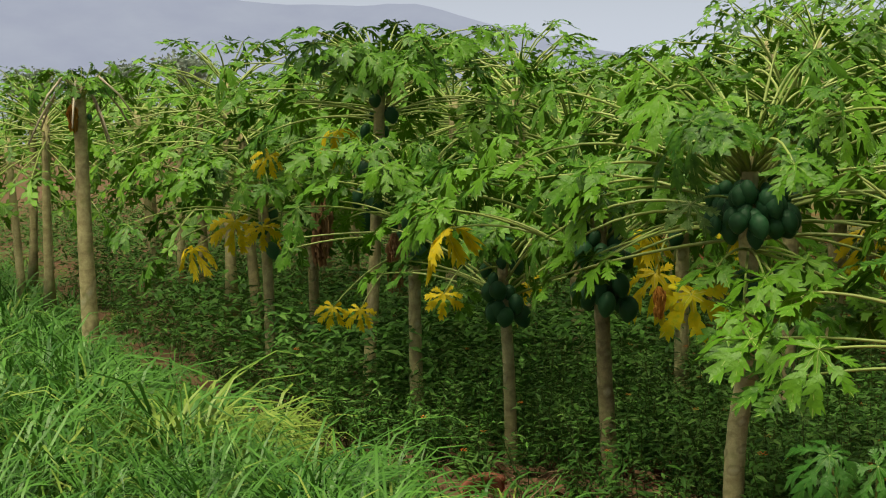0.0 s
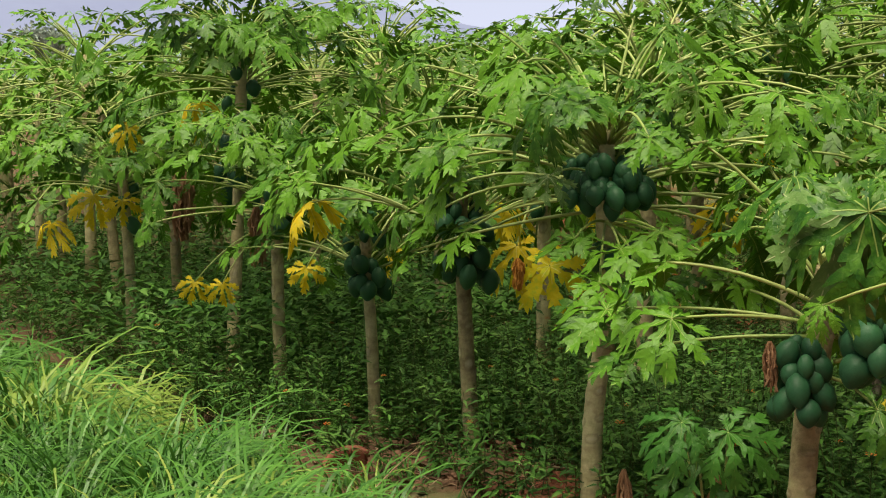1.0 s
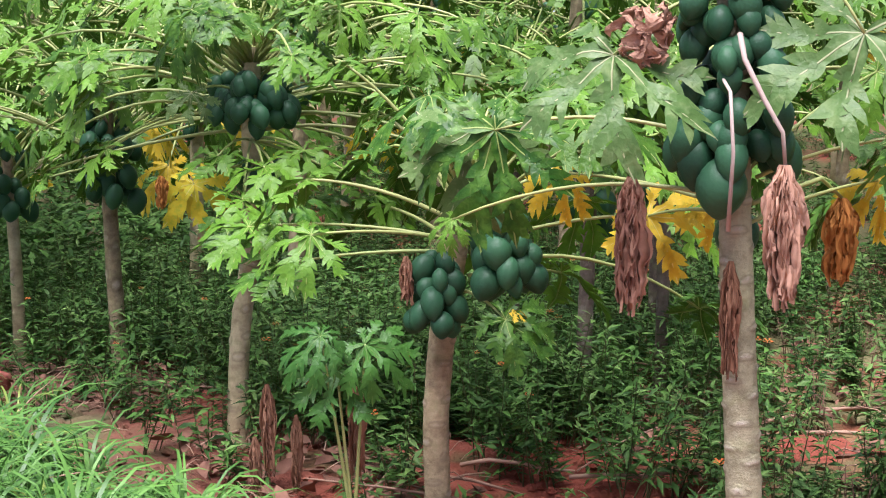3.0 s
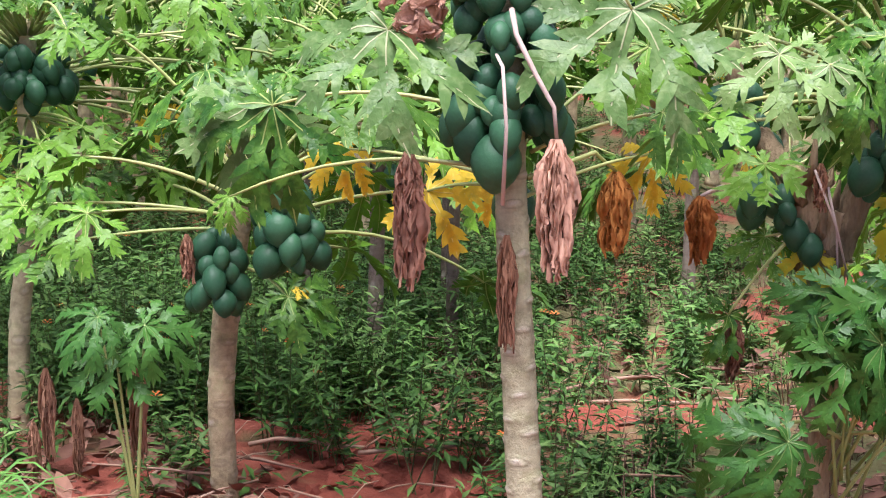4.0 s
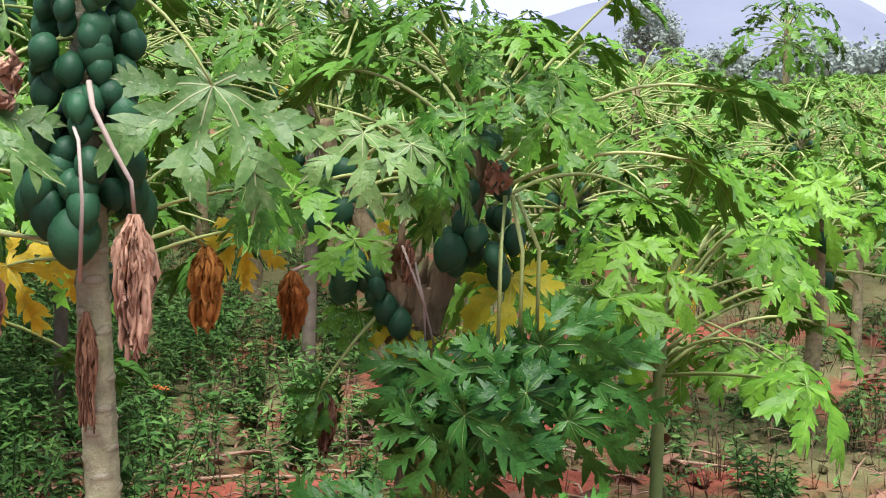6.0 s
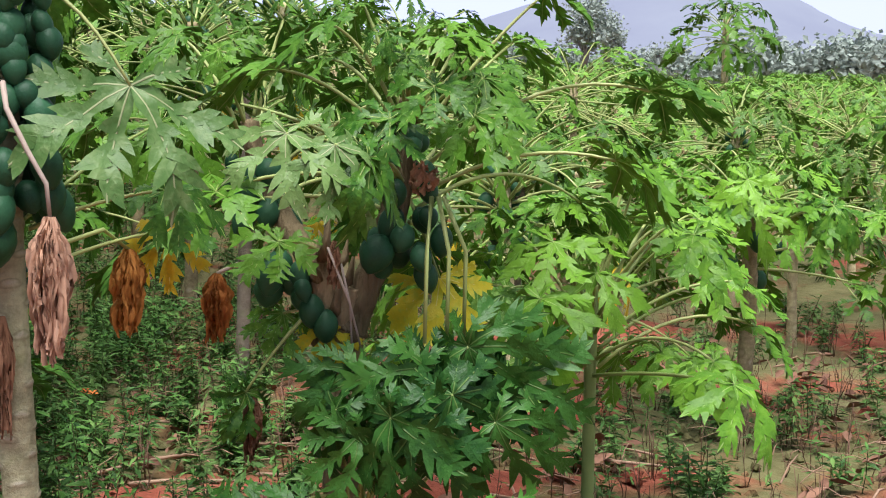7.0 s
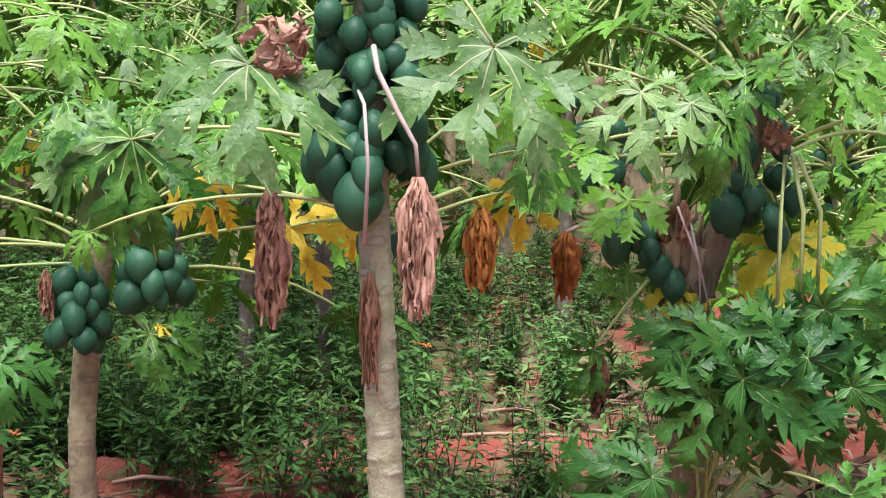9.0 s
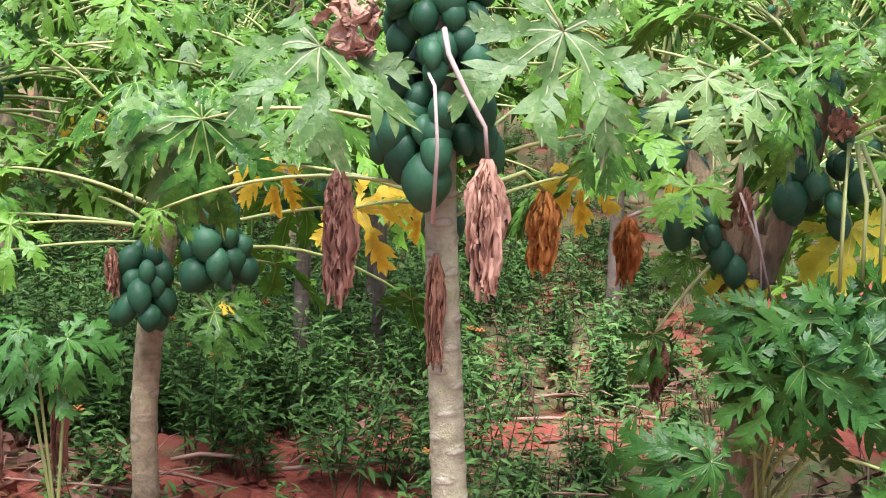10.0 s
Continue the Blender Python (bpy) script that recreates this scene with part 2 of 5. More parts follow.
def soil_material():
    m, n, l, b = material("red_soil", 0.92, 0.12)
    t1, t2, t3 = noise_tex(n, l, 0.5, 4.0), noise_tex(n, l, 5.0, 6.0, 0.65), noise_tex(n, l, 38.0, 4.0)
    r = ramp(n, [(0.25, (0.0927, 0.0262, 0.0154)), (0.5, (0.222, 0.0654, 0.0386)), (0.8, (0.309, 0.12, 0.0774))])
    l.new(mathn(n, l, "ADD", mathn(n, l, "MULTIPLY", t2.outputs["Fac"], 0.7), mathn(n, l, "MULTIPLY", t1.outputs["Fac"], 0.3)), r.inputs["Fac"])
    # duller brown earth along the grass verge
    place = n.new("ShaderNodeSeparateXYZ")
    l.new(n.new("ShaderNodeTexCoord").outputs["Object"], place.inputs[0])
    verge = n.new("ShaderNodeMapRange")
    verge.inputs["From Min"].default_value, verge.inputs["From Max"].default_value = 1.0, -0.4
    verge.inputs["To Max"].default_value = 0.8
    ragged = mathn(n, l, "MULTIPLY", mathn(n, l, "ADD", t1.outputs["Fac"], -0.5), 4.0)
    fringe = mathn(n, l, "MULTIPLY", mathn(n, l, "ADD", t2.outputs["Fac"], -0.5), 1.2)
    l.new(mathn(n, l, "ADD", place.outputs["X"], mathn(n, l, "ADD", ragged, fringe)), verge.inputs["Value"])
    soil = mixc(n, l, verge.outputs["Result"], r.outputs["Color"], (0.115, 0.08, 0.052))
    # thin green growth on the damp soil
    g = noise_tex(n, l, 0.9, 5.0, 0.6)
    gr = ramp(n, [(0.47, (0, 0, 0)), (0.60, (1, 1, 1))])
    mossy = ramp(n, [(0.3, (0.0464, 0.0813, 0.0268)), (0.55, (0.0922, 0.146, 0.0576)), (0.75, (0.12, 0.178, 0.0782))])
    l.new(mathn(n, l, "ADD", mathn(n, l, "MULTIPLY", t2.outputs["Fac"], 0.6), mathn(n, l, "MULTIPLY", t3.outputs["Fac"], 0.4)), mossy.inputs["Fac"])
    where = n.new("ShaderNodeSeparateXYZ")
    l.new(n.new("ShaderNodeTexCoord").outputs["Object"], where.inputs[0])
    damp = n.new("ShaderNodeMapRange")
    damp.inputs["From Min"].default_value, damp.inputs["From Max"].default_value = 1.6, 3.4
    damp.inputs["To Min"].default_value, damp.inputs["To Max"].default_value = -0.08, 0.09
    l.new(where.outputs["X"], damp.inputs["Value"])
    heap = n.new("ShaderNodeMapRange")
    heap.inputs["From Min"].default_value, heap.inputs["From Max"].default_value = 0.035, 0.10
    heap.inputs["To Min"].default_value, heap.inputs["To Max"].default_value = 0.0, -0.3
    l.new(where.outputs["Z"], heap.inputs["Value"])
    l.new(mathn(n, l, "ADD", mathn(n, l, "ADD", g.outputs["Fac"], damp.outputs["Result"]), heap.outputs["Result"]), gr.inputs["Fac"])
    colour = mixc(n, l, mathn(n, l, "MULTIPLY", gr.outputs["Color"], 0.75), soil, mossy.outputs["Color"])
    l.new(colour, b.inputs["Base Color"])
    bump(n, l, b, mathn(n, l, "ADD", t2.outputs["Fac"], mathn(n, l, "MULTIPLY", t3.outputs["Fac"], 0.5)), 0.8, 0.03)
    return m


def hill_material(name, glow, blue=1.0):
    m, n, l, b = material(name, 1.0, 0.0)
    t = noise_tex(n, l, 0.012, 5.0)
    # the ridge emits its blue-grey: distance haze painted in as glow
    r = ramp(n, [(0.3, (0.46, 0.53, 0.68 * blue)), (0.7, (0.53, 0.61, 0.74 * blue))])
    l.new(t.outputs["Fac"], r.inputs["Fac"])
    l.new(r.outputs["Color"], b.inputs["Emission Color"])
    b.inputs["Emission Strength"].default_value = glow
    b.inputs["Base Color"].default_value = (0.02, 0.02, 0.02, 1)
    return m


BARK = bark_material("papaya_bark", ((0.131, 0.106, 0.0545), (0.355, 0.305, 0.168), (0.647, 0.595, 0.341)))
PALE_BARK = bark_material("pale_papaya_bark", ((0.139, 0.138, 0.0741), (0.338, 0.344, 0.204), (0.503, 0.519, 0.335)))
# brown bark for the second row, darkened to hold the shade under the crowns
SHADED_BROWN_BARK = bark_material("shaded_brown_papaya_bark", ((0.06, 0.048, 0.034), (0.16, 0.13, 0.095), (0.28, 0.24, 0.18)))
FRUIT, SOIL = fruit_material(), soil_material()
# both ridges carry painted haze; the second glows less and is less blue
HILL, DIM_HILL = hill_material("haze_glow_hill", 0.58, 1.35), hill_material("dim_haze_glow_hill", 0.5)

# ---- mesh helpers ----
def mesh_from(name, verts, faces, mats, uvs=None, face_mats=None, smooth=True, attrs=None):
    me = bpy.data.meshes.new(name)
    me.from_pydata([tuple(v) for v in verts], [], faces)
    for m in mats:
        me.materials.append(m)
    if uvs is not None:
        layer = me.uv_layers.new(name="UVMap")
        idx = np.empty(len(me.loops), dtype=np.int32)
        me.loops.foreach_get("vertex_index", idx)
        layer.data.foreach_set("uv", np.asarray(uvs, dtype=np.float32)[idx].ravel())
    if face_mats is not None:
        me.polygons.foreach_set("material_index", np.asarray(face_mats, dtype=np.int32))
    if smooth:
        me.polygons.foreach_set("use_smooth", np.ones(len(me.polygons), dtype=bool))
    for k, vals in (attrs or {}).items():
        a = me.attributes.new(k, "FLOAT", "POINT")
        a.data.foreach_set("value", np.asarray(vals, dtype=np.float32))
    me.update()
    return me


def part(name, me, parent, m=None, label=""):
    ob = new(name, me)
    ob.parent = parent
    if m is not None:
        ob.matrix_basis = m
    return tagged(ob, label)


def rng(seed):
    return random.Random(seed)


def ground_z(x, y):
    d = math.hypot(x, y)
    z = -0.06 * min(max(0.0, d - 6.0), 6.0) * (1.0 if x < 2 else max(0.0, 1 - (x - 2) / 3))
    return z


def frame_of(z_axis, x_hint):
    z = Vector(z_axis).normalized()
    x = Vector(x_hint)
    x = x - z * x.dot(z)
    if x.length < 1e-4:
        x = Vector((1, 0, 0)) - z * z.x
    x.normalize()
    y = z.cross(x)
    return Matrix(((x.x, y.x, z.x), (x.y, y.y, z.y), (x.z, y.z, z.z)))


def tube(points, radii, sides=6, cap=True):
    """Vertices and faces of a round rod along points."""
    verts, faces = [], []
    n = len(points)
    for i, (p, r) in enumerate(zip(points, radii)):
        d = (points[min(i + 1, n - 1)] - points[max(i - 1, 0)]).normalized()
        fr = frame_of(d, Vector((0.3, 0.2, 1)) if abs(d.z) < 0.9 else Vector((1, 0, 0)))
        for k in range(sides):
            a = 2 * math.pi * k / sides
            verts.append(p + fr @ Vector((math.cos(a) * r, math.sin(a) * r, 0)))
    for i in range(n - 1):
        for k in range(sides):
            a, b = i * sides + k, i * sides + (k + 1) % sides
            faces.append((a, b, b + sides, a + sides))
    if cap:
        faces.append(tuple(range(sides))[::-1])
        faces.append(tuple((n - 1) * sides + k for k in range(sides)))
    return verts, faces


# ---- papaya leaf blades: unit size, stalk joint at the origin, outward along +x, upper side +z ----
LOBES = [(0, 1.0), (36, 0.95), (-36, 0.95), (74, 0.82), (-74, 0.82), (112, 0.64), (-112, 0.64), (150, 0.42), (-150, 0.42)]


def leaf_data(seed, fine=2, droop=0.35, fold=0.2, lobes=LOBES, curl=0.0, broad=1.0):
    """Lobes round the stalk joint; each has a lamina along its midrib and pointed side lobes that lean forward.
    fine: 2 with veined side lobes in several pieces, 1 with plain ones, 0 with few of them."""
    r = rng(seed)
    verts, faces, uvs = [], [], []
    wave = r.uniform(0, 6)
    rows = (4, 6, 11)[fine]
    for deg, length in lobes:
        L = length * r.uniform(0.88, 1.08)
        a0 = radians(deg + r.uniform(-6, 6))
        bend = r.uniform(-0.28, 0.28)
        lift = r.uniform(-0.10, 0.12)
        dr = droop * r.uniform(0.65, 1.4)
        twist = r.uniform(-0.4, 0.4)

        def place(along, across, a):
            """A point on the lobe: along its midrib, then across it."""
            u = along / L
            x = along * math.cos(a) - across * math.sin(a)
            y = along * math.sin(a) + across * math.cos(a)
            z = lift * math.sin(u * 3) - dr * along * along + curl * along ** 3
            z += fold * abs(across) - 0.9 * droop * across * across * 4 + twist * across
            z += 0.03 * math.sin(11 * along + 7 * across + wave) * min(1.0, along * 4)
            return (x, y, z)

        first = len(verts)
        for i in range(rows):
            u = i / (rows - 1)
            s = L * u
            a = a0 + bend * u * u
            palm = 0.40 * s if u < 0.26 else 0.0
            blade = L * broad * (0.055 if u < 0.70 else 0.055 + 0.16 * (u - 0.70) if u < 0.86 else 0.0806 * (1 - u) / 0.14)
            w = max(palm, blade) * r.uniform(0.88, 1.12) if 0 < u < 1 else 0.0
            for side in (-1, 0, 1):
                verts.append(place(s - (0.02 * L if side and u > 0.8 else 0), side * w, a))
                uvs.append((s * 0.36, side * w * 0.36))
        for i in range(rows - 1):
            for k in (0, 1):
                p = first + i * 3 + k
                faces.append((p, p + 3, p + 4, p + 1))
        spots = ((0.37, 0.22), (0.51, 0.31), (0.65, 0.29), (0.79, 0.19)) if fine else ((0.45, 0.30), (0.70, 0.24))
        for side in (-1, 1):
            for u0, reach in spots:
                u = u0 + r.uniform(-0.03, 0.03) + 0.025 * side
                s, l = L * u, L * reach * r.uniform(0.78, 1.22)
                a = a0 + bend * u * u
                lean = radians(r.uniform(36, 54))
                ca, sa = math.cos(lean), math.sin(lean) * side
                hw = L * (0.05 if fine else 0.075) * broad * r.uniform(0.85, 1.2)
                o = len(verts)
                shape = ((0.0, 0.9), (0.3, 0.98), (0.65, 0.75), (1.0, 0.0)) if fine == 2 else ((0.0, 0.8), (0.5, 1.0), (1.0, 0.0))
                if fine == 0:
                    for v, k in ((0.0, 0), (0.55, -1), (1.0, 0), (0.55, 1)):
                        d, e = l * v, k * hw
                        verts.append(place(s + d * ca - e * sa, d * sa + e * ca, a))
                        uvs.append((d * 0.36, e * 0.36))
                    faces.append((o, o + 1, o + 2, o + 3))
                    continue
                cols = (-1, 0, 1) if fine == 2 else (-1, 1)
                for v, wide in shape:
                    for k in cols:
                        d, e = l * v, k * hw * wide * (1 + r.uniform(-0.1, 0.1))
                        p = place(s + d * ca - e * sa, d * sa + e * ca, a)
                        verts.append((p[0], p[1], p[2] + (0.06 * abs(e) if fine == 2 else 0.0)))
                        uvs.append((d * 0.36, abs(e) * 0.36 + (0.003 if fine == 2 else 0.006)))
                n = len(cols)
                for i in range(len(shape) - 1):
                    for k in range(n - 1):
                        p = o + i * n + k
                        faces.append((p, p + n, p + n + 1, p + 1))
    return verts, faces, uvs


SIMPLE = [(0, 1.0), (50, 0.92), (-50, 0.92), (100, 0.7), (-100, 0.7), (150, 0.42), (-150, 0.42)]


def leaf_mesh(name, seed, mat, **kw):
    v, f, uv = leaf_data(seed, **kw)
    return mesh_from(name, v, f, [mat], uv)


WIDE = [(0, 1.0), (43, 0.97), (-43, 0.97), (86, 0.84), (-86, 0.84), (132, 0.55), (-132, 0.55)]
BLADES = [leaf_mesh("leaf_blade", 10 + i, GREEN_LEAF, droop=(0.2, 0.3, 0.45, 0.6, 0.8, 0.35)[i], fold=(0.3, 0.5, 0.25, 0.45, 0.35, 0.65)[i]) for i in range(6)]
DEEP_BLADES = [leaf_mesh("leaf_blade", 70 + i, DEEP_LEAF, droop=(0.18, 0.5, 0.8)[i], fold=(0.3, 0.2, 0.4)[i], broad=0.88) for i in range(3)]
PALE_BLADES = [leaf_mesh("pale_blade", 31 + i, PALE_LEAF, droop=0.25 + 0.2 * i, fold=0.3, lobes=WIDE, broad=1.0) for i in range(3)]
LIME_BLADES = [leaf_mesh("leaf_blade", 50 + i, LIME_LEAF, droop=(0.3, 0.5, 0.7, 0.4)[i], fold=(0.35, 0.5, 0.4, 0.6)[i]) for i in range(4)]
YELLOW_BLADES = [leaf_mesh("yellow_blade", 40 + i, YELLOW_LEAF, lobes=WIDE, droop=0.6 + 0.3 * i, fold=0.25, broad=1.1) for i in range(3)]
LEMON_BLADES = [leaf_mesh("yellow_blade", 45 + i, LEMON_LEAF, lobes=WIDE, droop=0.4 + 0.2 * i, fold=0.3, broad=1.35) for i in range(2)]
MID_BLADES = [leaf_mesh("leaf_blade", 60 + i, BACK_LEAF, fine=1, lobes=SIMPLE, droop=0.2 + 0.18 * i, fold=0.3 + 0.1 * i) for i in range(5)]


def withered_mesh(seed, mat, length=0.37, width=0.058):
    """A dead leaf shrunk to a hanging bundle of crinkled strips, top at the origin."""
    r = rng(seed)
    verts, faces = [], []
    for k in range(72):
        a = k * 2.399 + r.uniform(-0.3, 0.3)
        rad = width * (r.uniform(0.5, 0.95) if k % 3 else r.uniform(0.15, 0.5))
        L = length * r.uniform(0.3, 1.12) if k > 8 else length
        first, n, c = len(verts), 16, 4
        ph, sway, flare = r.uniform(0, 6), r.uniform(-0.5, 0.5), r.uniform(-1.2, 0.9)
        for i in range(n):
            u = i / (n - 1)
            z = u * L / length
            spread = rad * (0.12 + 0.88 * math.sin(min(1.0, z * 2.2 + 0.06) * 1.5708)) * (1 - 0.2 * max(0.0, z - 0.3) / 0.7 + flare * max(0.0, z - 0.55)) * (0.9 + 0.14 * math.sin(z * 9 + ph))
            w = width * 0.15 * (0.3 + math.sin(math.pi * min(0.9, u * 0.84 + 0.1)) * (0.8 + 0.3 * math.sin(u * 11 + ph)))
            aa = a + sway * z
            ta = aa + 1.57 + 0.7 * math.sin(u * 3 + ph)
            for j in range(c):
                s = j / (c - 1) * 2 - 1
                q = Vector((math.cos(aa) * spread + math.cos(ta) * w * s, math.sin(aa) * spread + math.sin(ta) * w * s, -u * L))
                q += Vector((math.cos(aa), math.sin(aa), 0)) * (1.0 if j % 2 else -1.0) * w
                n1 = noise.noise_vector(Vector((q.x * 60, q.y * 60, q.z * 24)) + Vector((seed, k * 0.7, 0)))
                q += Vector((n1.x, n1.y, n1.z * 0.6)) * 0.016 * min(1, u * 5)
                verts.append(q)
        for i in range(n - 1):
            for j in range(c - 1):
                o = first + i * c + j
                faces.append((o, o + 1, o + c + 1, o + c))
    return mesh_from("withered_leaf", verts, faces, [mat])


WITHERED = [withered_mesh(80 + i, DEAD_LEAF) for i in range(4)]
RUSTY = [withered_mesh(90 + i, RUST_LEAF, 0.27, 0.062) for i in range(2)]
PINK_WITHERED = withered_mesh(97, PALE_DEAD_LEAF, 0.37, 0.05)
PALE_WITHERED = withered_mesh(95, PALE_DEAD_LEAF, 0.37, 0.055)


def crumpled_mesh(seed, mat):
    """A dead leaf curled in on itself, its lobes shrivelled and twisted."""
    v, f, uv = leaf_data(seed, droop=0.2, fold=0.5, broad=1.5)
    out = []
    for x, y, z in v:
        rad = math.hypot(x, y)
        curl = 2.2 * rad
        k = math.sin(curl) / max(curl, 0.05)
        q = Vector((x * k, y * k, z * 0.5 - 0.35 * (1 - math.cos(curl))))
        n1 = noise.noise_vector(Vector((x, y, z)) * 3.5 + Vector((seed, 0, 0)))
        n2 = noise.noise_vector(Vector((x, y, z)) * 11.0 + Vector((0, seed, 0)))
        out.append(q * 0.8 + n1 * 0.2 + n2 * 0.09)
    return mesh_from("withered_leaf", out, f, [mat], uv)


CRUMPLED = [crumpled_mesh(100, PALE_DEAD_LEAF), crumpled_mesh(101, DEAD_LEAF)]


# ---- papaya fruit: hangs from the origin, blossom end down ----
def fruit_mesh(seed, slim):
    r = rng(seed)
    sides, rings = 14, 10
    prof = []
    for i in range(rings + 1):
        u = 0.5 - 0.5 * math.cos(math.pi * i / rings)
        rad = math.sin(math.pi * u ** 0.9) ** 0.58 * 0.6 * slim
        prof.append((rad if 0 < i < rings else 0.035, -u))
    verts, faces = [], []
    ph = r.uniform(0, 6)
    for rad, z in prof:
        for k in range(sides):
            a = 2 * math.pi * k / sides
            q = rad * (1 + 0.035 * math.cos(5 * a + ph))
            verts.append((q * math.cos(a), q * math.sin(a), z))
    for i in range(rings):
        for k in range(sides):
            a, b = i * sides + k, i * sides + (k + 1) % sides
            faces.append((a, a + sides, b + sides, b))
    faces.append(tuple(range(sides)))
    faces.append(tuple(rings * sides + k for k in range(sides))[::-1])
    return mesh_from("fruit", verts, faces, [FRUIT])


FRUITS = [fruit_mesh(i, s) for i, s in enumerate((0.62, 0.70, 0.56))]


# ---- papaya trunk with leaf scars ----
def trunk_mesh(points, r0, r1, sides=16, rings=44, mat=None, scars=True, seed=0):
    r = rng(seed)
    P = [Vector(p) for p in points]
    seg = [0.0]
    for a, b in zip(P, P[1:]):
        seg.append(seg[-1] + (b - a).length)
    total = seg[-1]

    def at(u):
        s = u * total
        for i in range(len(P) - 1):
            if s <= seg[i + 1] + 1e-9:
                t = (s - seg[i]) / (seg[i + 1] - seg[i])
                break
        p0, p1, p2, p3 = P[max(i - 1, 0)], P[i], P[i + 1], P[min(i + 2, len(P) - 1)]
        return 0.5 * ((2 * p1) + (p2 - p0) * t + (2 * p0 - 5 * p1 + 4 * p2 - p3) * t * t + (3 * p1 - p0 - 3 * p2 + p3) * t ** 3)

    marks = []
    if scars:
        step = 0.05
        k = 0
        z = 0.08
        while z < total:
            marks.append((z + r.uniform(-0.006, 0.006), k * 2.399 % 6.283))
            z += step * r.uniform(0.8, 1.2) * 0.55
            k += 1
    verts, faces, scar = [], [], []
    for i in range(rings + 1):
        u = i / rings
        p = at(u)
        d = (at(min(1, u + 0.01)) - at(max(0, u - 0.01))).normalized()
        fr = frame_of(d, Vector((1, 0, 0)))
        rad = r0 + (r1 - r0) * u ** 0.8
        if u < 0.12:
            rad *= 1 + 0.35 * (1 - u / 0.12) ** 2
        for k in range(sides):
            a = 2 * math.pi * k / sides
            bumpv = 0.0
            for z, b in marks:
                dz = (u * total - z) / 0.011 + 0.9 * abs(((a - b + math.pi) % (2 * math.pi) - math.pi))
                if abs(dz) < 2.5:
                    da = (a - b + math.pi) % (2 * math.pi) - math.pi
                    bumpv = max(bumpv, math.exp(-(dz * (1.6 if dz > 0 else 0.8)) ** 2 - (da / 0.62) ** 2) * 0.9)
            torn = 0.16 * noise.noise(Vector((math.cos(a) * 5, math.sin(a) * 5, u * total * 16 + seed))) if mat is DARK_BARK else 0.0
            q = rad * (1 + torn + 0.13 * bumpv + 0.05 * noise.noise(Vector((math.cos(a) * 2, math.sin(a) * 2, u * total * 5 + seed))))
            verts.append(p + fr @ Vector((math.cos(a) * q, math.sin(a) * q, 0)))
            scar.append(bumpv)
    for i in range(rings):
        for k in range(sides):
            a, b = i * sides + k, i * sides + (k + 1) % sides
            faces.append((a, b, b + sides, a + sides))
    faces.append(tuple(range(sides))[::-1])
    faces.append(tuple(rings * sides + k for k in range(sides)))
    return mesh_from("trunk", verts, faces, [mat or BARK], attrs={"scar": scar})


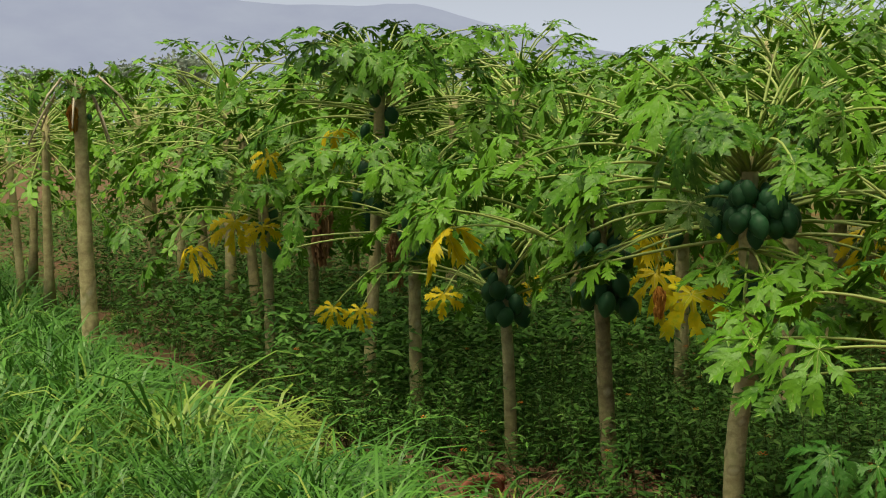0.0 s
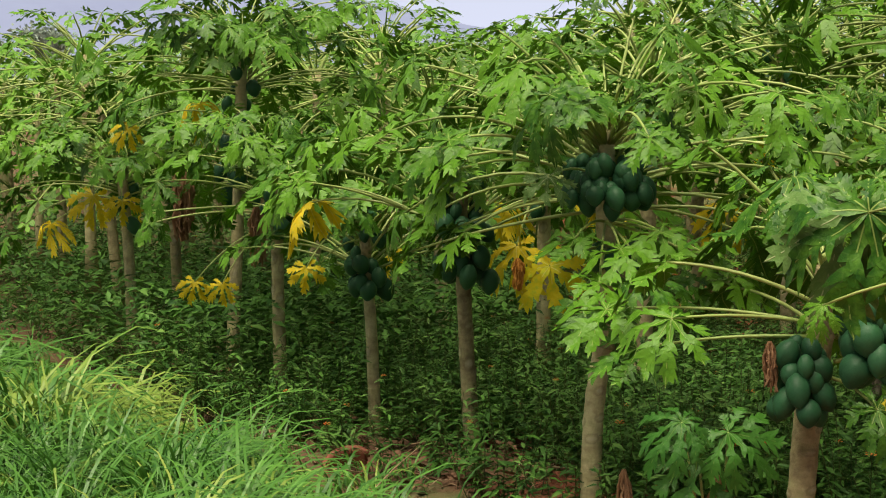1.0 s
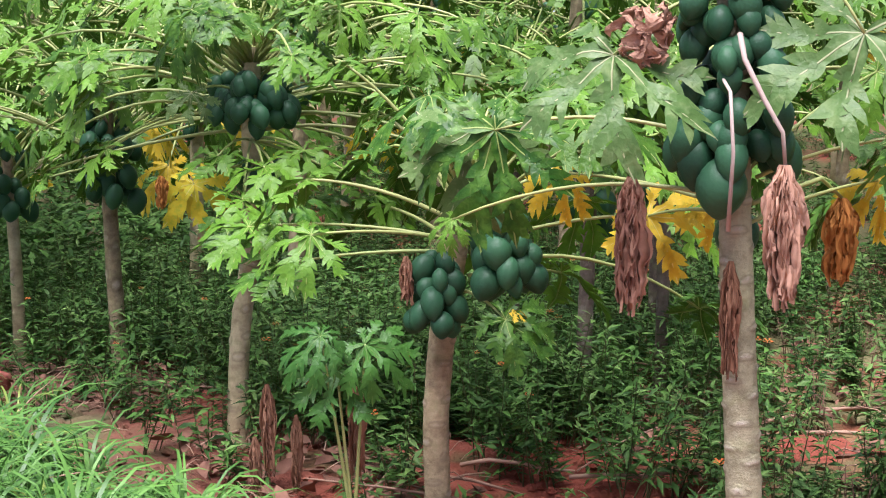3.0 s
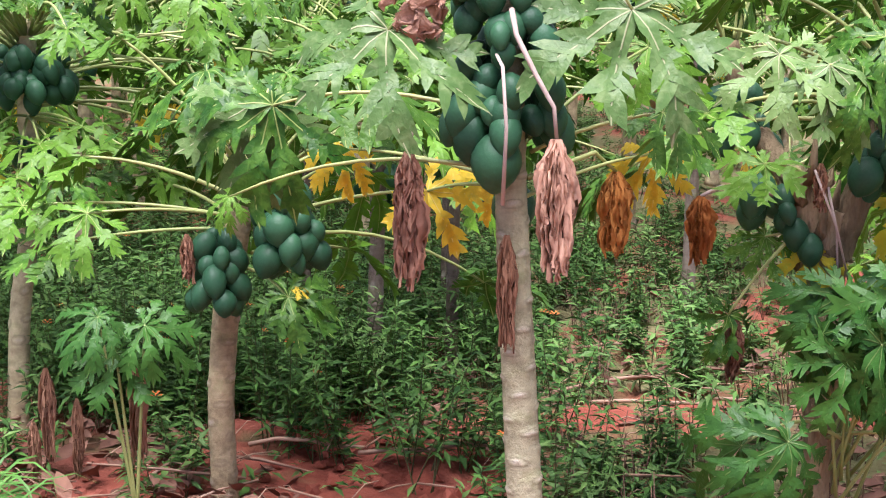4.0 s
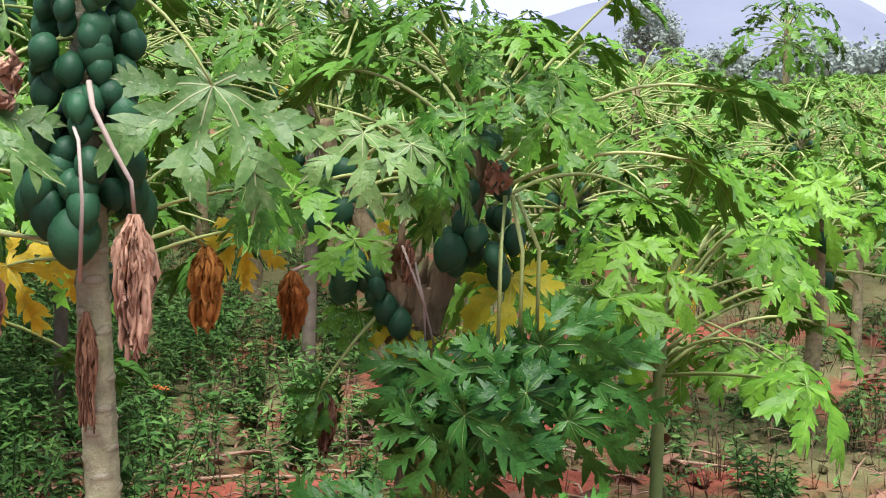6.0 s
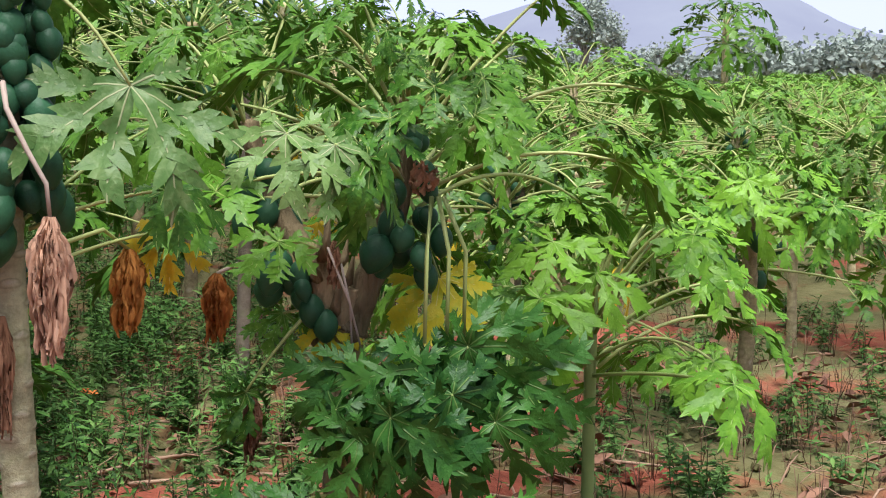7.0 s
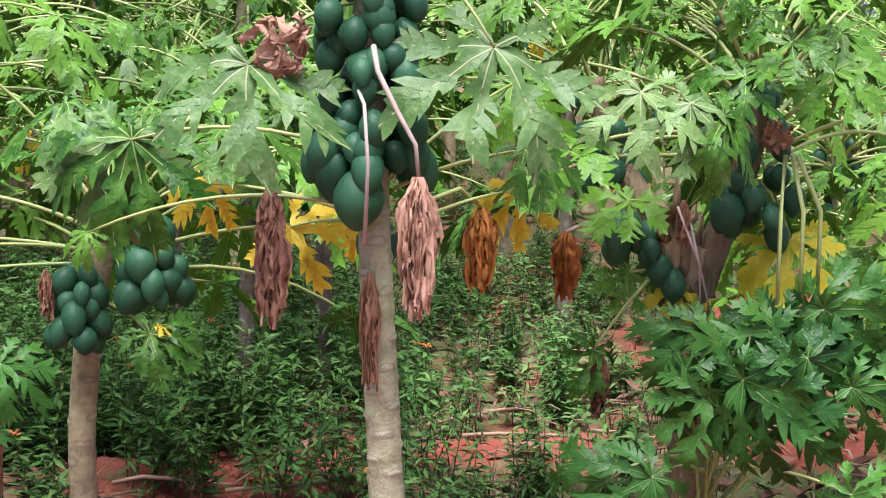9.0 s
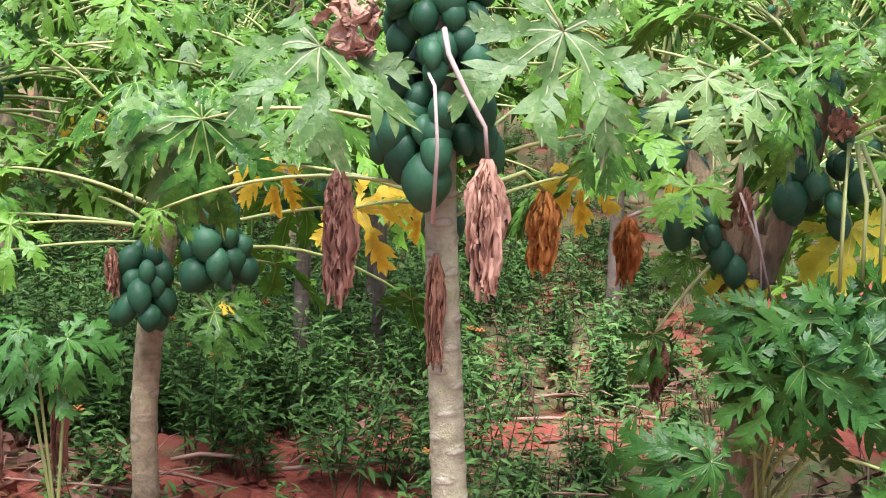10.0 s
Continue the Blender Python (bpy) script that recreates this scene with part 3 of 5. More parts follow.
class Papaya:
    """One papaya tree: an Empty at the foot, with trunk, leaves on stalks, fruit and dead leaves as parts. Places are in the world."""

    def __init__(self, foot, label, group="papaya trees of the plantation", seed=0):
        self.foot = Vector(foot)
        self.ob = tagged(new("papaya_tree"), label, "papaya tree", group)
        self.ob.empty_display_size = 0.2
        self.ob.matrix_basis = Matrix.Translation(self.foot)
        self.r = rng(seed)
        self.seed = seed

    def trunk(self, points, r0, r1, mat=None, rings=60, sides=18, name="trunk", label=""):
        pts = [Vector(p) - self.foot for p in points]
        return part(name, trunk_mesh(pts, r0, r1, sides, rings, mat, True, self.seed), self.ob, None, label)

    def leaf(self, root, joint, facing, outward, size, mesh, sag=0.05, stalk_mat=None, thick=0.011, name="leaf", label="", sides=6):
        """root: where the stalk leaves the trunk; joint: where it meets the blade."""
        root, joint = Vector(root) - self.foot, Vector(joint) - self.foot
        m = Matrix.Translation(joint) @ frame_of(facing, outward).to_4x4() @ Matrix.Diagonal((size, size, size, 1))
        blade = part(name, mesh, self.ob, m, label)
        n = 8
        pts = []
        for i in range(n + 1):
            u = i / n
            p = root.lerp(joint, u)
            p.z += sag * 4 * u * (1 - u)
            pts.append(p)
        v, f = tube(pts, [thick * (1.25 - 0.55 * i / n) for i in range(n + 1)], sides)
        inv = m.inverted()
        me = mesh_from("leaf_stalk", [inv @ q for q in v], f, [stalk_mat or PETIOLE])
        part("leaf_stalk", me, blade)
        return blade

    def crown(self, apex, count, size, reach, blades, low=-15, high=52, yellow=0, skip=None, sides=6, bias=0.0, young=0, lift=None):
        """lift: where it holds, leaves rise clear of the fruit below."""
        r = self.r
        apex = Vector(apex)
        for k in range(count):
            u = (k + 0.5) / count
            az = k * 2.399 + r.uniform(-0.3, 0.3)
            if skip and skip(az % 6.283, u):
                continue
            el = radians(high + (low - high) * u ** 0.8 + r.uniform(-8, 8))
            L = reach * (0.42 + 0.5 * min(1, u * 1.6)) * r.uniform(0.7, 1.25)
            down = 0.42 * u
            if lift and lift(az % 6.283, u):
                el, down = max(min(el, 0.7), radians(r.uniform(2, 26))), min(down, 0.1)
                L *= r.uniform(0.5, 1.0)
            root = apex + Vector((0.04 * math.cos(az), 0.04 * math.sin(az), -down))
            dirv = Vector((math.cos(az) * math.cos(el), math.sin(az) * math.cos(el), math.sin(el)))
            joint = root + dirv * L
            out = Vector((math.cos(az), math.sin(az), 0))
            tilt = radians(r.uniform(-4, 26) + 24 * u + bias)
            side = Vector((-math.sin(az), math.cos(az), 0))
            facing = Vector((0, 0, 1)) * math.cos(tilt) + out * math.sin(tilt) + side * r.uniform(-0.35, 0.35)
            outward = out * math.cos(tilt) - Vector((0, 0, 1)) * math.sin(tilt) + side * r.uniform(-0.4, 0.4)
            s = size * (0.55 + 0.5 * min(1, u * 2.2)) * r.uniform(0.8, 1.15)
            old = u > 0.86 and yellow > 0 and r.random() < yellow and not (lift and lift(az % 6.283, u))
            mesh = r.choice(YELLOW_BLADES) if old else r.choice(blades)
            self.leaf(root, joint, facing, outward, s, mesh, L * r.uniform(0.02, 0.17), sides=sides, thick=0.0072, label="yellowing leaf" if old else "")
        # young leaves that close round the growing tip
        for k in range(young):
            az = k * 2.0 + r.uniform(-0.5, 0.5)
            el = radians(r.uniform(35, 85))
            root = apex + Vector((0.02 * math.cos(az), 0.02 * math.sin(az), -0.05 * r.random()))
            dirv = Vector((math.cos(az) * math.cos(el), math.sin(az) * math.cos(el), math.sin(el)))
            out = Vector((math.cos(az), math.sin(az), 0))
            self.leaf(root, root + dirv * r.uniform(0.12, 0.34), out * 0.7 + Vector((0, 0, 0.7)), out - Vector((0, 0, 0.5)), size * r.uniform(0.3, 0.55), r.choice(blades), 0.0, sides=sides, thick=0.006, label="small young leaf")

    def fruit(self, centre, size, tilt_to=None, mesh=None):
        """centre: middle of the fruit."""
        r = self.r
        top = Vector((r.uniform(-0.3, 0.3), r.uniform(-0.3, 0.3), 1)) if tilt_to is None else Vector(tilt_to)
        fr = frame_of(top, Vector((r.uniform(-1, 1), r.uniform(-1, 1), 0)))
        c = Vector(centre) - self.foot + fr @ Vector((0, 0, size * 0.5))
        return part("fruit", mesh or r.choice(FRUITS), self.ob, Matrix.Translation(c) @ fr.to_4x4() @ Matrix.Diagonal((size, size, size, 1)))

    def cluster(self, axis_low, axis_high, radius, count, size, small=0.55):
        """Fruit packed round the stem between two heights, the larger ones below."""
        r = self.r
        lo, hi = Vector(axis_low), Vector(axis_high)
        for k in range(count):
            u = min(1.0, max(0.0, (k + 0.5) / count + r.uniform(-0.06, 0.06)))
            a = k * 2.399 + r.uniform(-0.45, 0.45)
            c = lo.lerp(hi, u) + Vector((math.cos(a), math.sin(a), 0)) * radius * r.uniform(0.75, 1.3) * (1 - 0.25 * u)
            s = size * (1 - (1 - small) * u) * r.uniform(0.75, 1.18)
            self.fruit(c, s, Vector((-math.cos(a) * 0.4 + r.uniform(-.2, .2), -math.sin(a) * 0.4 + r.uniform(-.2, .2), 1)))

    def facing_leaf(self, root, joint, size, mesh, turn=0.0, up=0.5, yaw=0.0, sag=0.04, label="", stalk_mat=None, thick=0.006):
        """A blade that hangs facing the path: turn swings its tip from straight down (positive: towards heading +90)."""
        j = Vector(joint)
        to = Vector((-j.x, -j.y, 0)).normalized()
        to.rotate(Euler((0, 0, radians(yaw))))
        right = Vector((-to.y, to.x, 0))
        facing = to + Vector((0, 0, up))
        down = Vector((0, 0, -1)) * math.cos(radians(turn)) + right * math.sin(radians(turn)) + to * up * 0.7
        return self.leaf(root, j, facing, down, size, mesh, sag, stalk_mat, thick, label=label)

    def hang(self, top, mesh, scale=1.0, stalk_from=None, label="withered brown hanging leaf", turn=0.0, mat=None, slim=1.0):
        top = Vector(top) - self.foot
        m = Matrix.Translation(top) @ pose(0, 0, 0, 0, 0, turn) @ Matrix.Diagonal((scale * slim, scale * slim, scale, 1))
        ob = part("withered_leaf", mesh, self.ob, m, label)
        if stalk_from is not None:
            pts = [Vector(p) - self.foot for p in stalk_from] + [top]
            v, f = tube(pts, [0.0085 - 0.003 * i / len(pts) for i in range(len(pts))], 6)
            inv = m.inverted()
            part("leaf_stalk", mesh_from("dry_stalk", [inv @ q for q in v], f, [mat or DRY_PETIOLE]), ob, None, "dry pinkish stalk")
        return ob


# ---- ground, hills ----
# low heaps of dug soil: x, y, half widths, height
BANKS = [(2.66, 5.86, 0.40, 0.14, 0.15), (2.0, 5.7, 0.3, 0.2, 0.06), (4.2, 5.4, 0.5, 0.25, 0.13), (5.2, 6.3, 0.8, 0.3, 0.16), (3.6, 7.4, 0.9, 0.25, 0.05), (6.8, 8.2, 1.4, 0.4, 0.2), (1.1, 6.3, 0.5, 0.25, 0.07)]


def ground():
    xs = np.concatenate([-np.geomspace(3000, 22, 24), np.arange(-20, -4, 0.3), np.arange(-4, 8, 0.09), np.arange(8, 26.1, 0.3), np.geomspace(28, 3000, 24)])
    ys = np.concatenate([-np.geomspace(1500, 5, 14), np.arange(-4, 4, 0.4), np.arange(4, 10, 0.09), np.arange(10, 30.1, 0.3), np.geomspace(33, 4000, 26)])
    verts, faces = [], []
    for y in ys:
        for x in xs:
            z = ground_z(x, y)
            if -20 < x < 26 and -4 < y < 30:
                z += 0.07 * noise.noise(Vector((x * 0.7, y * 0.7, 0))) + 0.035 * noise.noise(Vector((x * 2.3, y * 2.3, 3))) + 0.03 * noise.noise(Vector((x * 6, y * 6, 7))) + (0.02 * noise.noise(Vector((x * 15, y * 15, 9))) if 4 < y < 10 else 0)
                for bx, by, wide, deep, high in BANKS:
                    z += high * math.exp(-((x - bx) / wide) ** 2 - ((y - by) / deep) ** 2) * (1 + 0.5 * noise.noise(Vector((x * 9, y * 9, 2))))
            verts.append((x, y, z))
    n = len(xs)
    for j in range(len(ys) - 1):
        for i in range(n - 1):
            a = j * n + i
            faces.append((a, a + 1, a + n + 1, a + n))
    me = mesh_from("ground", verts, faces, [SOIL])
    tagged(new("ground", me), "reddish bare farm soil with green patches", "ground", kind="structure")


def hill(points, far, seed, mat):
    """A far ridge from (heading, height in degrees) marks."""
    verts, faces = [], []
    n = 160
    az = np.linspace(points[0][0], points[-1][0], n)
    el = np.interp(az, [p[0] for p in points], [p[1] for p in points])
    for i in range(n):
        e = el[i] + 0.25 * noise.noise(Vector((az[i] * 0.35, seed, 0))) + 0.06 * noise.noise(Vector((az[i] * 2.5, seed, 2)))
        a = radians(az[i])
        h = 2 + far * math.tan(radians(max(e, 0.05)))
        for d, z in ((far * 0.8, -20), (far, h), (far * 1.3, -20)):
            verts.append((d * math.sin(a), d * math.cos(a), z))
    for i in range(n - 1):
        for k in (0, 1):
            a = i * 3 + k
            faces.append((a, a + 1, a + 4, a + 3))
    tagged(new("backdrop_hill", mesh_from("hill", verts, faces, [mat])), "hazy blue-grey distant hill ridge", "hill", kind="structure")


ground()
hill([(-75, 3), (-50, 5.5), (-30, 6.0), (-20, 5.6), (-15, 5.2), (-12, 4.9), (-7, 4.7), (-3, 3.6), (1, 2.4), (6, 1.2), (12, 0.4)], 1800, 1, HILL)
hill([(28, 0.4), (36, 2.0), (42, 3.7), (46, 3.7), (48.5, 2.9), (51.5, 1.8), (56, 1.2), (80, 2.0)], 1700, 5, DIM_HILL)


# ---- named trees of the front row ----
def V(*a):
    return Vector(a)


TALL = "papaya tree with grey-brown scarred trunk and green fruit"


def simple_tree(foot, top, r0, r1, seed, leaves, size, reach, fruits, fruit_low, fruit_size, label=TALL, yellow=0.2, radius=0.10, mat=None, low=-15, blades=None, bias=0.0, young=0):
    foot, top = V(*foot), V(*top)
    t = Papaya(foot, label, seed=seed)
    mid = foot.lerp(top, 0.5) + V(0.02 * math.sin(seed * 3), 0.02 * math.cos(seed * 5), 0)
    t.trunk([foot - V(0, 0, 0.05), mid, top], r0, r1, mat, rings=36)
    if fruits:
        u = (fruit_low - foot.z) / (top.z - foot.z)
        t.cluster(foot.lerp(top, u), foot.lerp(top, min(1.0, u + 0.38)), radius, fruits, fruit_size)
    to_path = math.atan2(-foot.y, -foot.x) % 6.283
    near_side = (lambda a, u: abs((a - to_path + math.pi) % 6.283 - math.pi) < 1.0) if foot.y > 2 else None
    t.crown(top, leaves, size, reach, blades or BLADES, low=low, yellow=yellow, bias=bias, young=young or (9 if foot.y > 2 else 0), lift=near_side)
    return t



def front_tree():
    """The nearest tree: a long column of fruit, hanging dry leaves and two large drooping leaves."""
    t = Papaya((1.70, 4.10, 0), "papaya tree with pale scarred trunk and long column of green fruit", seed=1)
    t.ob["group"] = "papaya trees of the plantation"
    t.trunk([V(1.71, 4.09, -0.06), V(1.68, 4.11, 0.6), V(1.645, 4.14, 1.4), V(1.62, 4.16, 2.42)], 0.062, 0.042, PALE_BARK, 250, 40)
    t.cluster((1.63, 4.12, 1.54), (1.62, 4.15, 2.34), 0.128, 98, 0.142, 0.52)
    for x, y, z, s in ((1.555, 4.04, 1.48, 0.185), (1.50, 4.10, 1.55, 0.17), (1.72, 4.30, 1.30, 0.17), (1.70, 4.32, 1.42, 0.15)):
        t.fruit((x, y, z), s, (0.05, 0.05, 1))
    t.crown((1.62, 4.16, 2.42), 13, 0.36, 0.8, BLADES, low=12, high=80, skip=lambda a, u: 2.5 < a < 5.7 and u > 0.22)
    apex = V(1.62, 4.15, 2.2)
    t.facing_leaf(apex, (1.90, 3.86, 1.93), 0.40, PALE_BLADES[0], -18, 0.7, 8, 0.10)
    t.facing_leaf(apex - V(0, 0, 0.15), (1.25, 4.12, 1.87), 0.38, PALE_BLADES[1], 4, 0.95, -10, 0.05)
    t.facing_leaf(V(1.64, 4.14, 1.48), (2.22, 4.38, 1.80), 0.27, BLADES[2], 30, 0.9, 5, 0.03)
    t.facing_leaf(V(1.60, 4.16, 1.6), (1.02, 4.62, 1.62), 0.36, BLADES[3], -22, 0.6, -12, 0.06)
    # green stalks that reach out past the trunk
    t.facing_leaf(V(1.58, 4.12, 1.45), (0.88, 4.64, 1.33), 0.11, BLADES[4], -40, 0.9, -20, 0.07)
    t.facing_leaf(V(1.70, 4.12, 1.50), (2.02, 3.88, 1.63), 0.22, BLADES[2], 60, 1.2, 20, 0.02)
    # yellow leaves below the fruit
    t.facing_leaf(V(1.66, 4.18, 1.38), (1.50, 4.50, 1.34), 0.22, YELLOW_BLADES[0], 38, 0.3, -5, 0.02, "yellow leaf with brown edges")
    t.facing_leaf(V(1.66, 4.18, 1.40), (1.76, 4.55, 1.36), 0.16, YELLOW_BLADES[1], -20, 0.3, 5, 0.02, "yellow leaf with brown edges")
    t.facing_leaf(V(1.70, 4.15, 1.36), (2.27, 4.44, 1.44), 0.20, YELLOW_BLADES[2], 15, 0.4, 0, 0.02, "yellow leaf with brown edges")
    t.facing_leaf(V(1.60, 4.2, 1.42), (1.36, 5.0, 1.43), 0.18, YELLOW_BLADES[1], 0, 0.4, 0, 0.02, "yellow leaf with brown edges")
    # dry leaves
    t.hang((1.65, 3.81, 1.57), PALE_WITHERED, 1.02, [(1.57, 3.96, 1.93), (1.56, 3.90, 1.86), (1.60, 3.85, 1.75), (1.64, 3.81, 1.66)], "pale pinkish withered leaf hanging on a dry stalk")
    t.hang((1.35, 4.24, 1.50), PINK_WITHERED, 1.05, [(1.36, 4.23, 1.58)])
    t.hang((1.60, 4.055, 1.26), WITHERED[2], 0.9, None, "dark brown withered leaf clinging to the trunk", slim=0.55)
    v, f = tube([V(1.54, 4.0, 1.80), V(1.520, 3.90, 1.77), V(1.525, 3.88, 1.60), V(1.54, 3.94, 1.37)], [0.005, 0.0055, 0.0055, 0.007], 7)
    part("leaf_stalk", mesh_from("dry_stalk", [q - t.foot for q in v], f, [DRY_PETIOLE]), t.ob, None, "bare dry pinkish stalk")
    t.hang((2.13, 4.41, 1.39), RUSTY[0], 0.98, [(1.70, 4.14, 1.42), (2.0, 4.3, 1.47)], "rust-orange withered leaf", mat=PETIOLE)
    crum = part("withered_leaf", CRUMPLED[0], t.ob, Matrix.Translation(V(1.32, 4.07, 1.95) - t.foot) @ frame_of((-0.2, -0.9, 0.4), (0.6, 0, -0.4)).to_4x4() @ Matrix.Diagonal((0.25, 0.25, 0.25, 1)), "crumpled pinkish-brown dead leaf")


def double_fruit_tree():
    """The low tree beside it, with two heaps of fruit."""
    t = Papaya((1.0, 5.48, 0), "short papaya tree with two heaps of green fruit", seed=2)
    t.trunk([V(1.0, 5.48, -0.06), V(0.99, 5.48, 0.4), V(1.02, 5.48, 0.78), V(1.06, 5.48, 1.05), V(1.10, 5.46, 1.35)], 0.052, 0.05, None, 60, 20)
    t.cluster((1.21, 5.20, 0.99), (1.18, 5.22, 1.24), 0.095, 30, 0.132, 0.9)
    t.cluster((0.96, 5.32, 0.83), (0.97, 5.33, 1.08), 0.07, 20, 0.125, 0.9)
    t.crown((1.10, 5.48, 1.40), 38, 0.31, 0.95, BLADES, low=-12, high=62, young=6, skip=lambda a, u: 3.2 < a < 5.6 and u > 0.3 or 2.1 < a < 3.4 and u > 0.5)
    t.facing_leaf(V(1.05, 5.4, 0.95), (1.16, 5.05, 0.90), 0.22, BLADES[1], 55, 1.0, 10, 0.03)
    t.facing_leaf(V(1.05, 5.4, 1.2), (0.98, 4.72, 1.62), 0.31, PALE_BLADES[2], -22, 0.7, 0, 0.10)
    t.facing_leaf(V(1.02, 5.4, 1.10), (0.40, 5.60, 1.04), 0.24, BLADES[0], -80, 2.0, -20, 0.02)
    t.facing_leaf(V(1.02, 5.4, 1.15), (0.30, 5.75, 1.17), 0.25, BLADES[1], -85, 2.4, -20, 0.03)
    t.facing_leaf(V(1.02, 5.4, 1.15), (0.50, 5.35, 1.19), 0.23, BLADES[3], -60, 1.6, -10, 0.02)
    t.hang((0.85, 5.33, 1.10), WITHERED[3], 0.45)
    t.hang((1.19, 5.05, 0.93), YELLOW_BLADES[0], 0.06, None, "small yellow leaf")
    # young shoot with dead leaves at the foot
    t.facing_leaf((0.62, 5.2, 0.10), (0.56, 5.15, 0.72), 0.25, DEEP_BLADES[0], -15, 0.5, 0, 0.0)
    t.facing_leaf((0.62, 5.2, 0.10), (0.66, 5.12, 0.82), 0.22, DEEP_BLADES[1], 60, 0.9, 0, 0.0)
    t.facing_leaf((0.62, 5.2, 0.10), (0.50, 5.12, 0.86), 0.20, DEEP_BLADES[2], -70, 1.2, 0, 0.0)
    t.hang((0.64, 5.22, 0.66), WITHERED[0], 0.95, slim=0.6)
    t.hang((0.36, 5.80, 0.52), WITHERED[2], 0.95, slim=0.55)
    t.hang((0.47, 5.75, 0.40), WITHERED[1], 0.8, slim=0.5)
    t.hang((0.30, 5.72, 0.33), WITHERED[3], 0.6, slim=0.7)


def forked_tree():
    """The broken, forked tree with yellow leaves and a thicket of low shoots."""
    t = Papaya((2.90, 4.28, 0), "forked papaya tree with broken brown top and low leafy shoots", seed=11)
    t.trunk([V(2.90, 4.28, -0.06), V(2.89, 4.28, 0.5), V(2.86, 4.28, 1.08), V(2.88, 4.27, 1.25)], 0.055, 0.075, DARK_BARK, 60, 20)
    t.trunk([V(2.86, 4.28, 1.08), V(2.80, 4.28, 1.22), V(2.735, 4.29, 1.40)], 0.06, 0.034, DARK_BARK, 20, 16, "stub", "broken brown stub")
    t.trunk([V(2.88, 4.26, 1.10), V(2.94, 4.22, 1.28), V(3.03, 4.20, 1.55), V(3.08, 4.20, 1.90)], 0.058, 0.04, DARK_BARK, 40, 16, "stem")
    t.cluster((3.0, 4.11, 1.28), (3.06, 4.18, 1.80), 0.085, 24, 0.135, 0.5)
    # a third stem that leans away behind the leaves
    t.trunk([V(2.84, 4.30, 1.14), V(2.80, 4.45, 1.36), V(2.75, 4.66, 1.58), V(2.72, 4.72, 1.80)], 0.045, 0.034, DARK_BARK, 30, 14, "stem")
    t.cluster((2.73, 4.60, 1.42), (2.73, 4.68, 1.62), 0.085, 11, 0.14, 0.8)
    t.crown((2.72, 4.72, 1.82), 9, 0.31, 0.85, BLADES, low=5, high=70, young=3, skip=lambda a, u: 2.7 < a < 5.4)
    t.cluster((2.68, 4.33, 1.20), (2.66, 4.33, 1.32), 0.075, 7, 0.125, 0.9)
    for x, y, z in ((2.73, 4.25, 1.17), (2.77, 4.22, 1.12), (3.12, 4.05, 1.42)):
        t.fruit((x, y, z), 0.12, (0, 0, 1))
    t.crown((3.08, 4.20, 1.88), 25, 0.31, 0.9, BLADES, low=-12, high=68, young=9, skip=lambda a, u: 3.3 < a < 5.3 and u > 0.22)
    stem = V(3.05, 4.18, 1.60)
    for k, (j, s, turn) in enumerate((((2.98, 3.92, 1.95), 0.22, -20), ((3.12, 3.88, 1.86), 0.24, 30), ((2.85, 3.98, 1.84), 0.24, -50), ((3.22, 3.98, 1.98), 0.24, 60))):
        t.facing_leaf(V(3.08, 4.18, 1.82), j, s, BLADES[k], turn, 1.3, k * 9 - 15, 0.03, thick=0.007)
    t.facing_leaf(stem, (2.48, 4.0, 1.79), 0.28, PALE_BLADES[1], 5, 0.9, -5, 0.04)
    t.facing_leaf(stem, (2.61, 3.92, 1.76), 0.26, PALE_BLADES[2], 38, 0.9, 30, 0.04)
    t.facing_leaf(stem, (2.72, 3.9, 1.72), 0.27, BLADES[3], 30, 0.5, 40, 0.04)
    t.facing_leaf(V(2.8, 4.25, 1.35), (2.58, 4.22, 1.42), 0.22, BLADES[0], -35, 1.6, -5, 0.02)
    t.facing_leaf(V(2.76, 4.25, 1.2), (2.51, 4.30, 0.90), 0.20, BLADES[5], -10, 0.2, 50, 0.02)
    t.hang((2.54, 4.30, 0.88), WITHERED[1], 0.55)
    t.facing_leaf(stem, (3.17, 4.12, 1.28), 0.25, LEMON_BLADES[0], 0, 0.7, 0, 0.0, "bright yellow leaf")
    t.facing_leaf(V(2.85, 4.25, 1.1), (2.79, 4.24, 1.10), 0.15, LEMON_BLADES[1], -30, 0.7, 0, 0.0, "bright yellow leaf")
    t.facing_leaf(V(2.85, 4.25, 1.2), (2.68, 4.36, 1.15), 0.17, LIME_BLADES[0], -20, 0.9, 0, 0.0, "lime-yellow leaf")
    part("withered_leaf", CRUMPLED[1], t.ob, Matrix.Translation(V(2.99, 3.98, 1.66) - t.foot) @ frame_of((-0.5, -0.8, 0.1), (0, 0, -1)).to_4x4() @ Matrix.Diagonal((0.17, 0.13, 0.13, 1)), "dark red-brown crumpled leaf")
    t.hang((2.77, 4.18, 1.42), WITHERED[3], 0.40, None, "dark red-brown withered leaf")
    t.hang((2.43, 4.37, 1.30), RUSTY[1], 0.80, [(2.78, 4.3, 1.25), (2.62, 4.34, 1.33), (2.5, 4.36, 1.33)], "rust-orange withered leaf")
    # torn leaf bases and dry sticks round the fork
    r = rng(115)
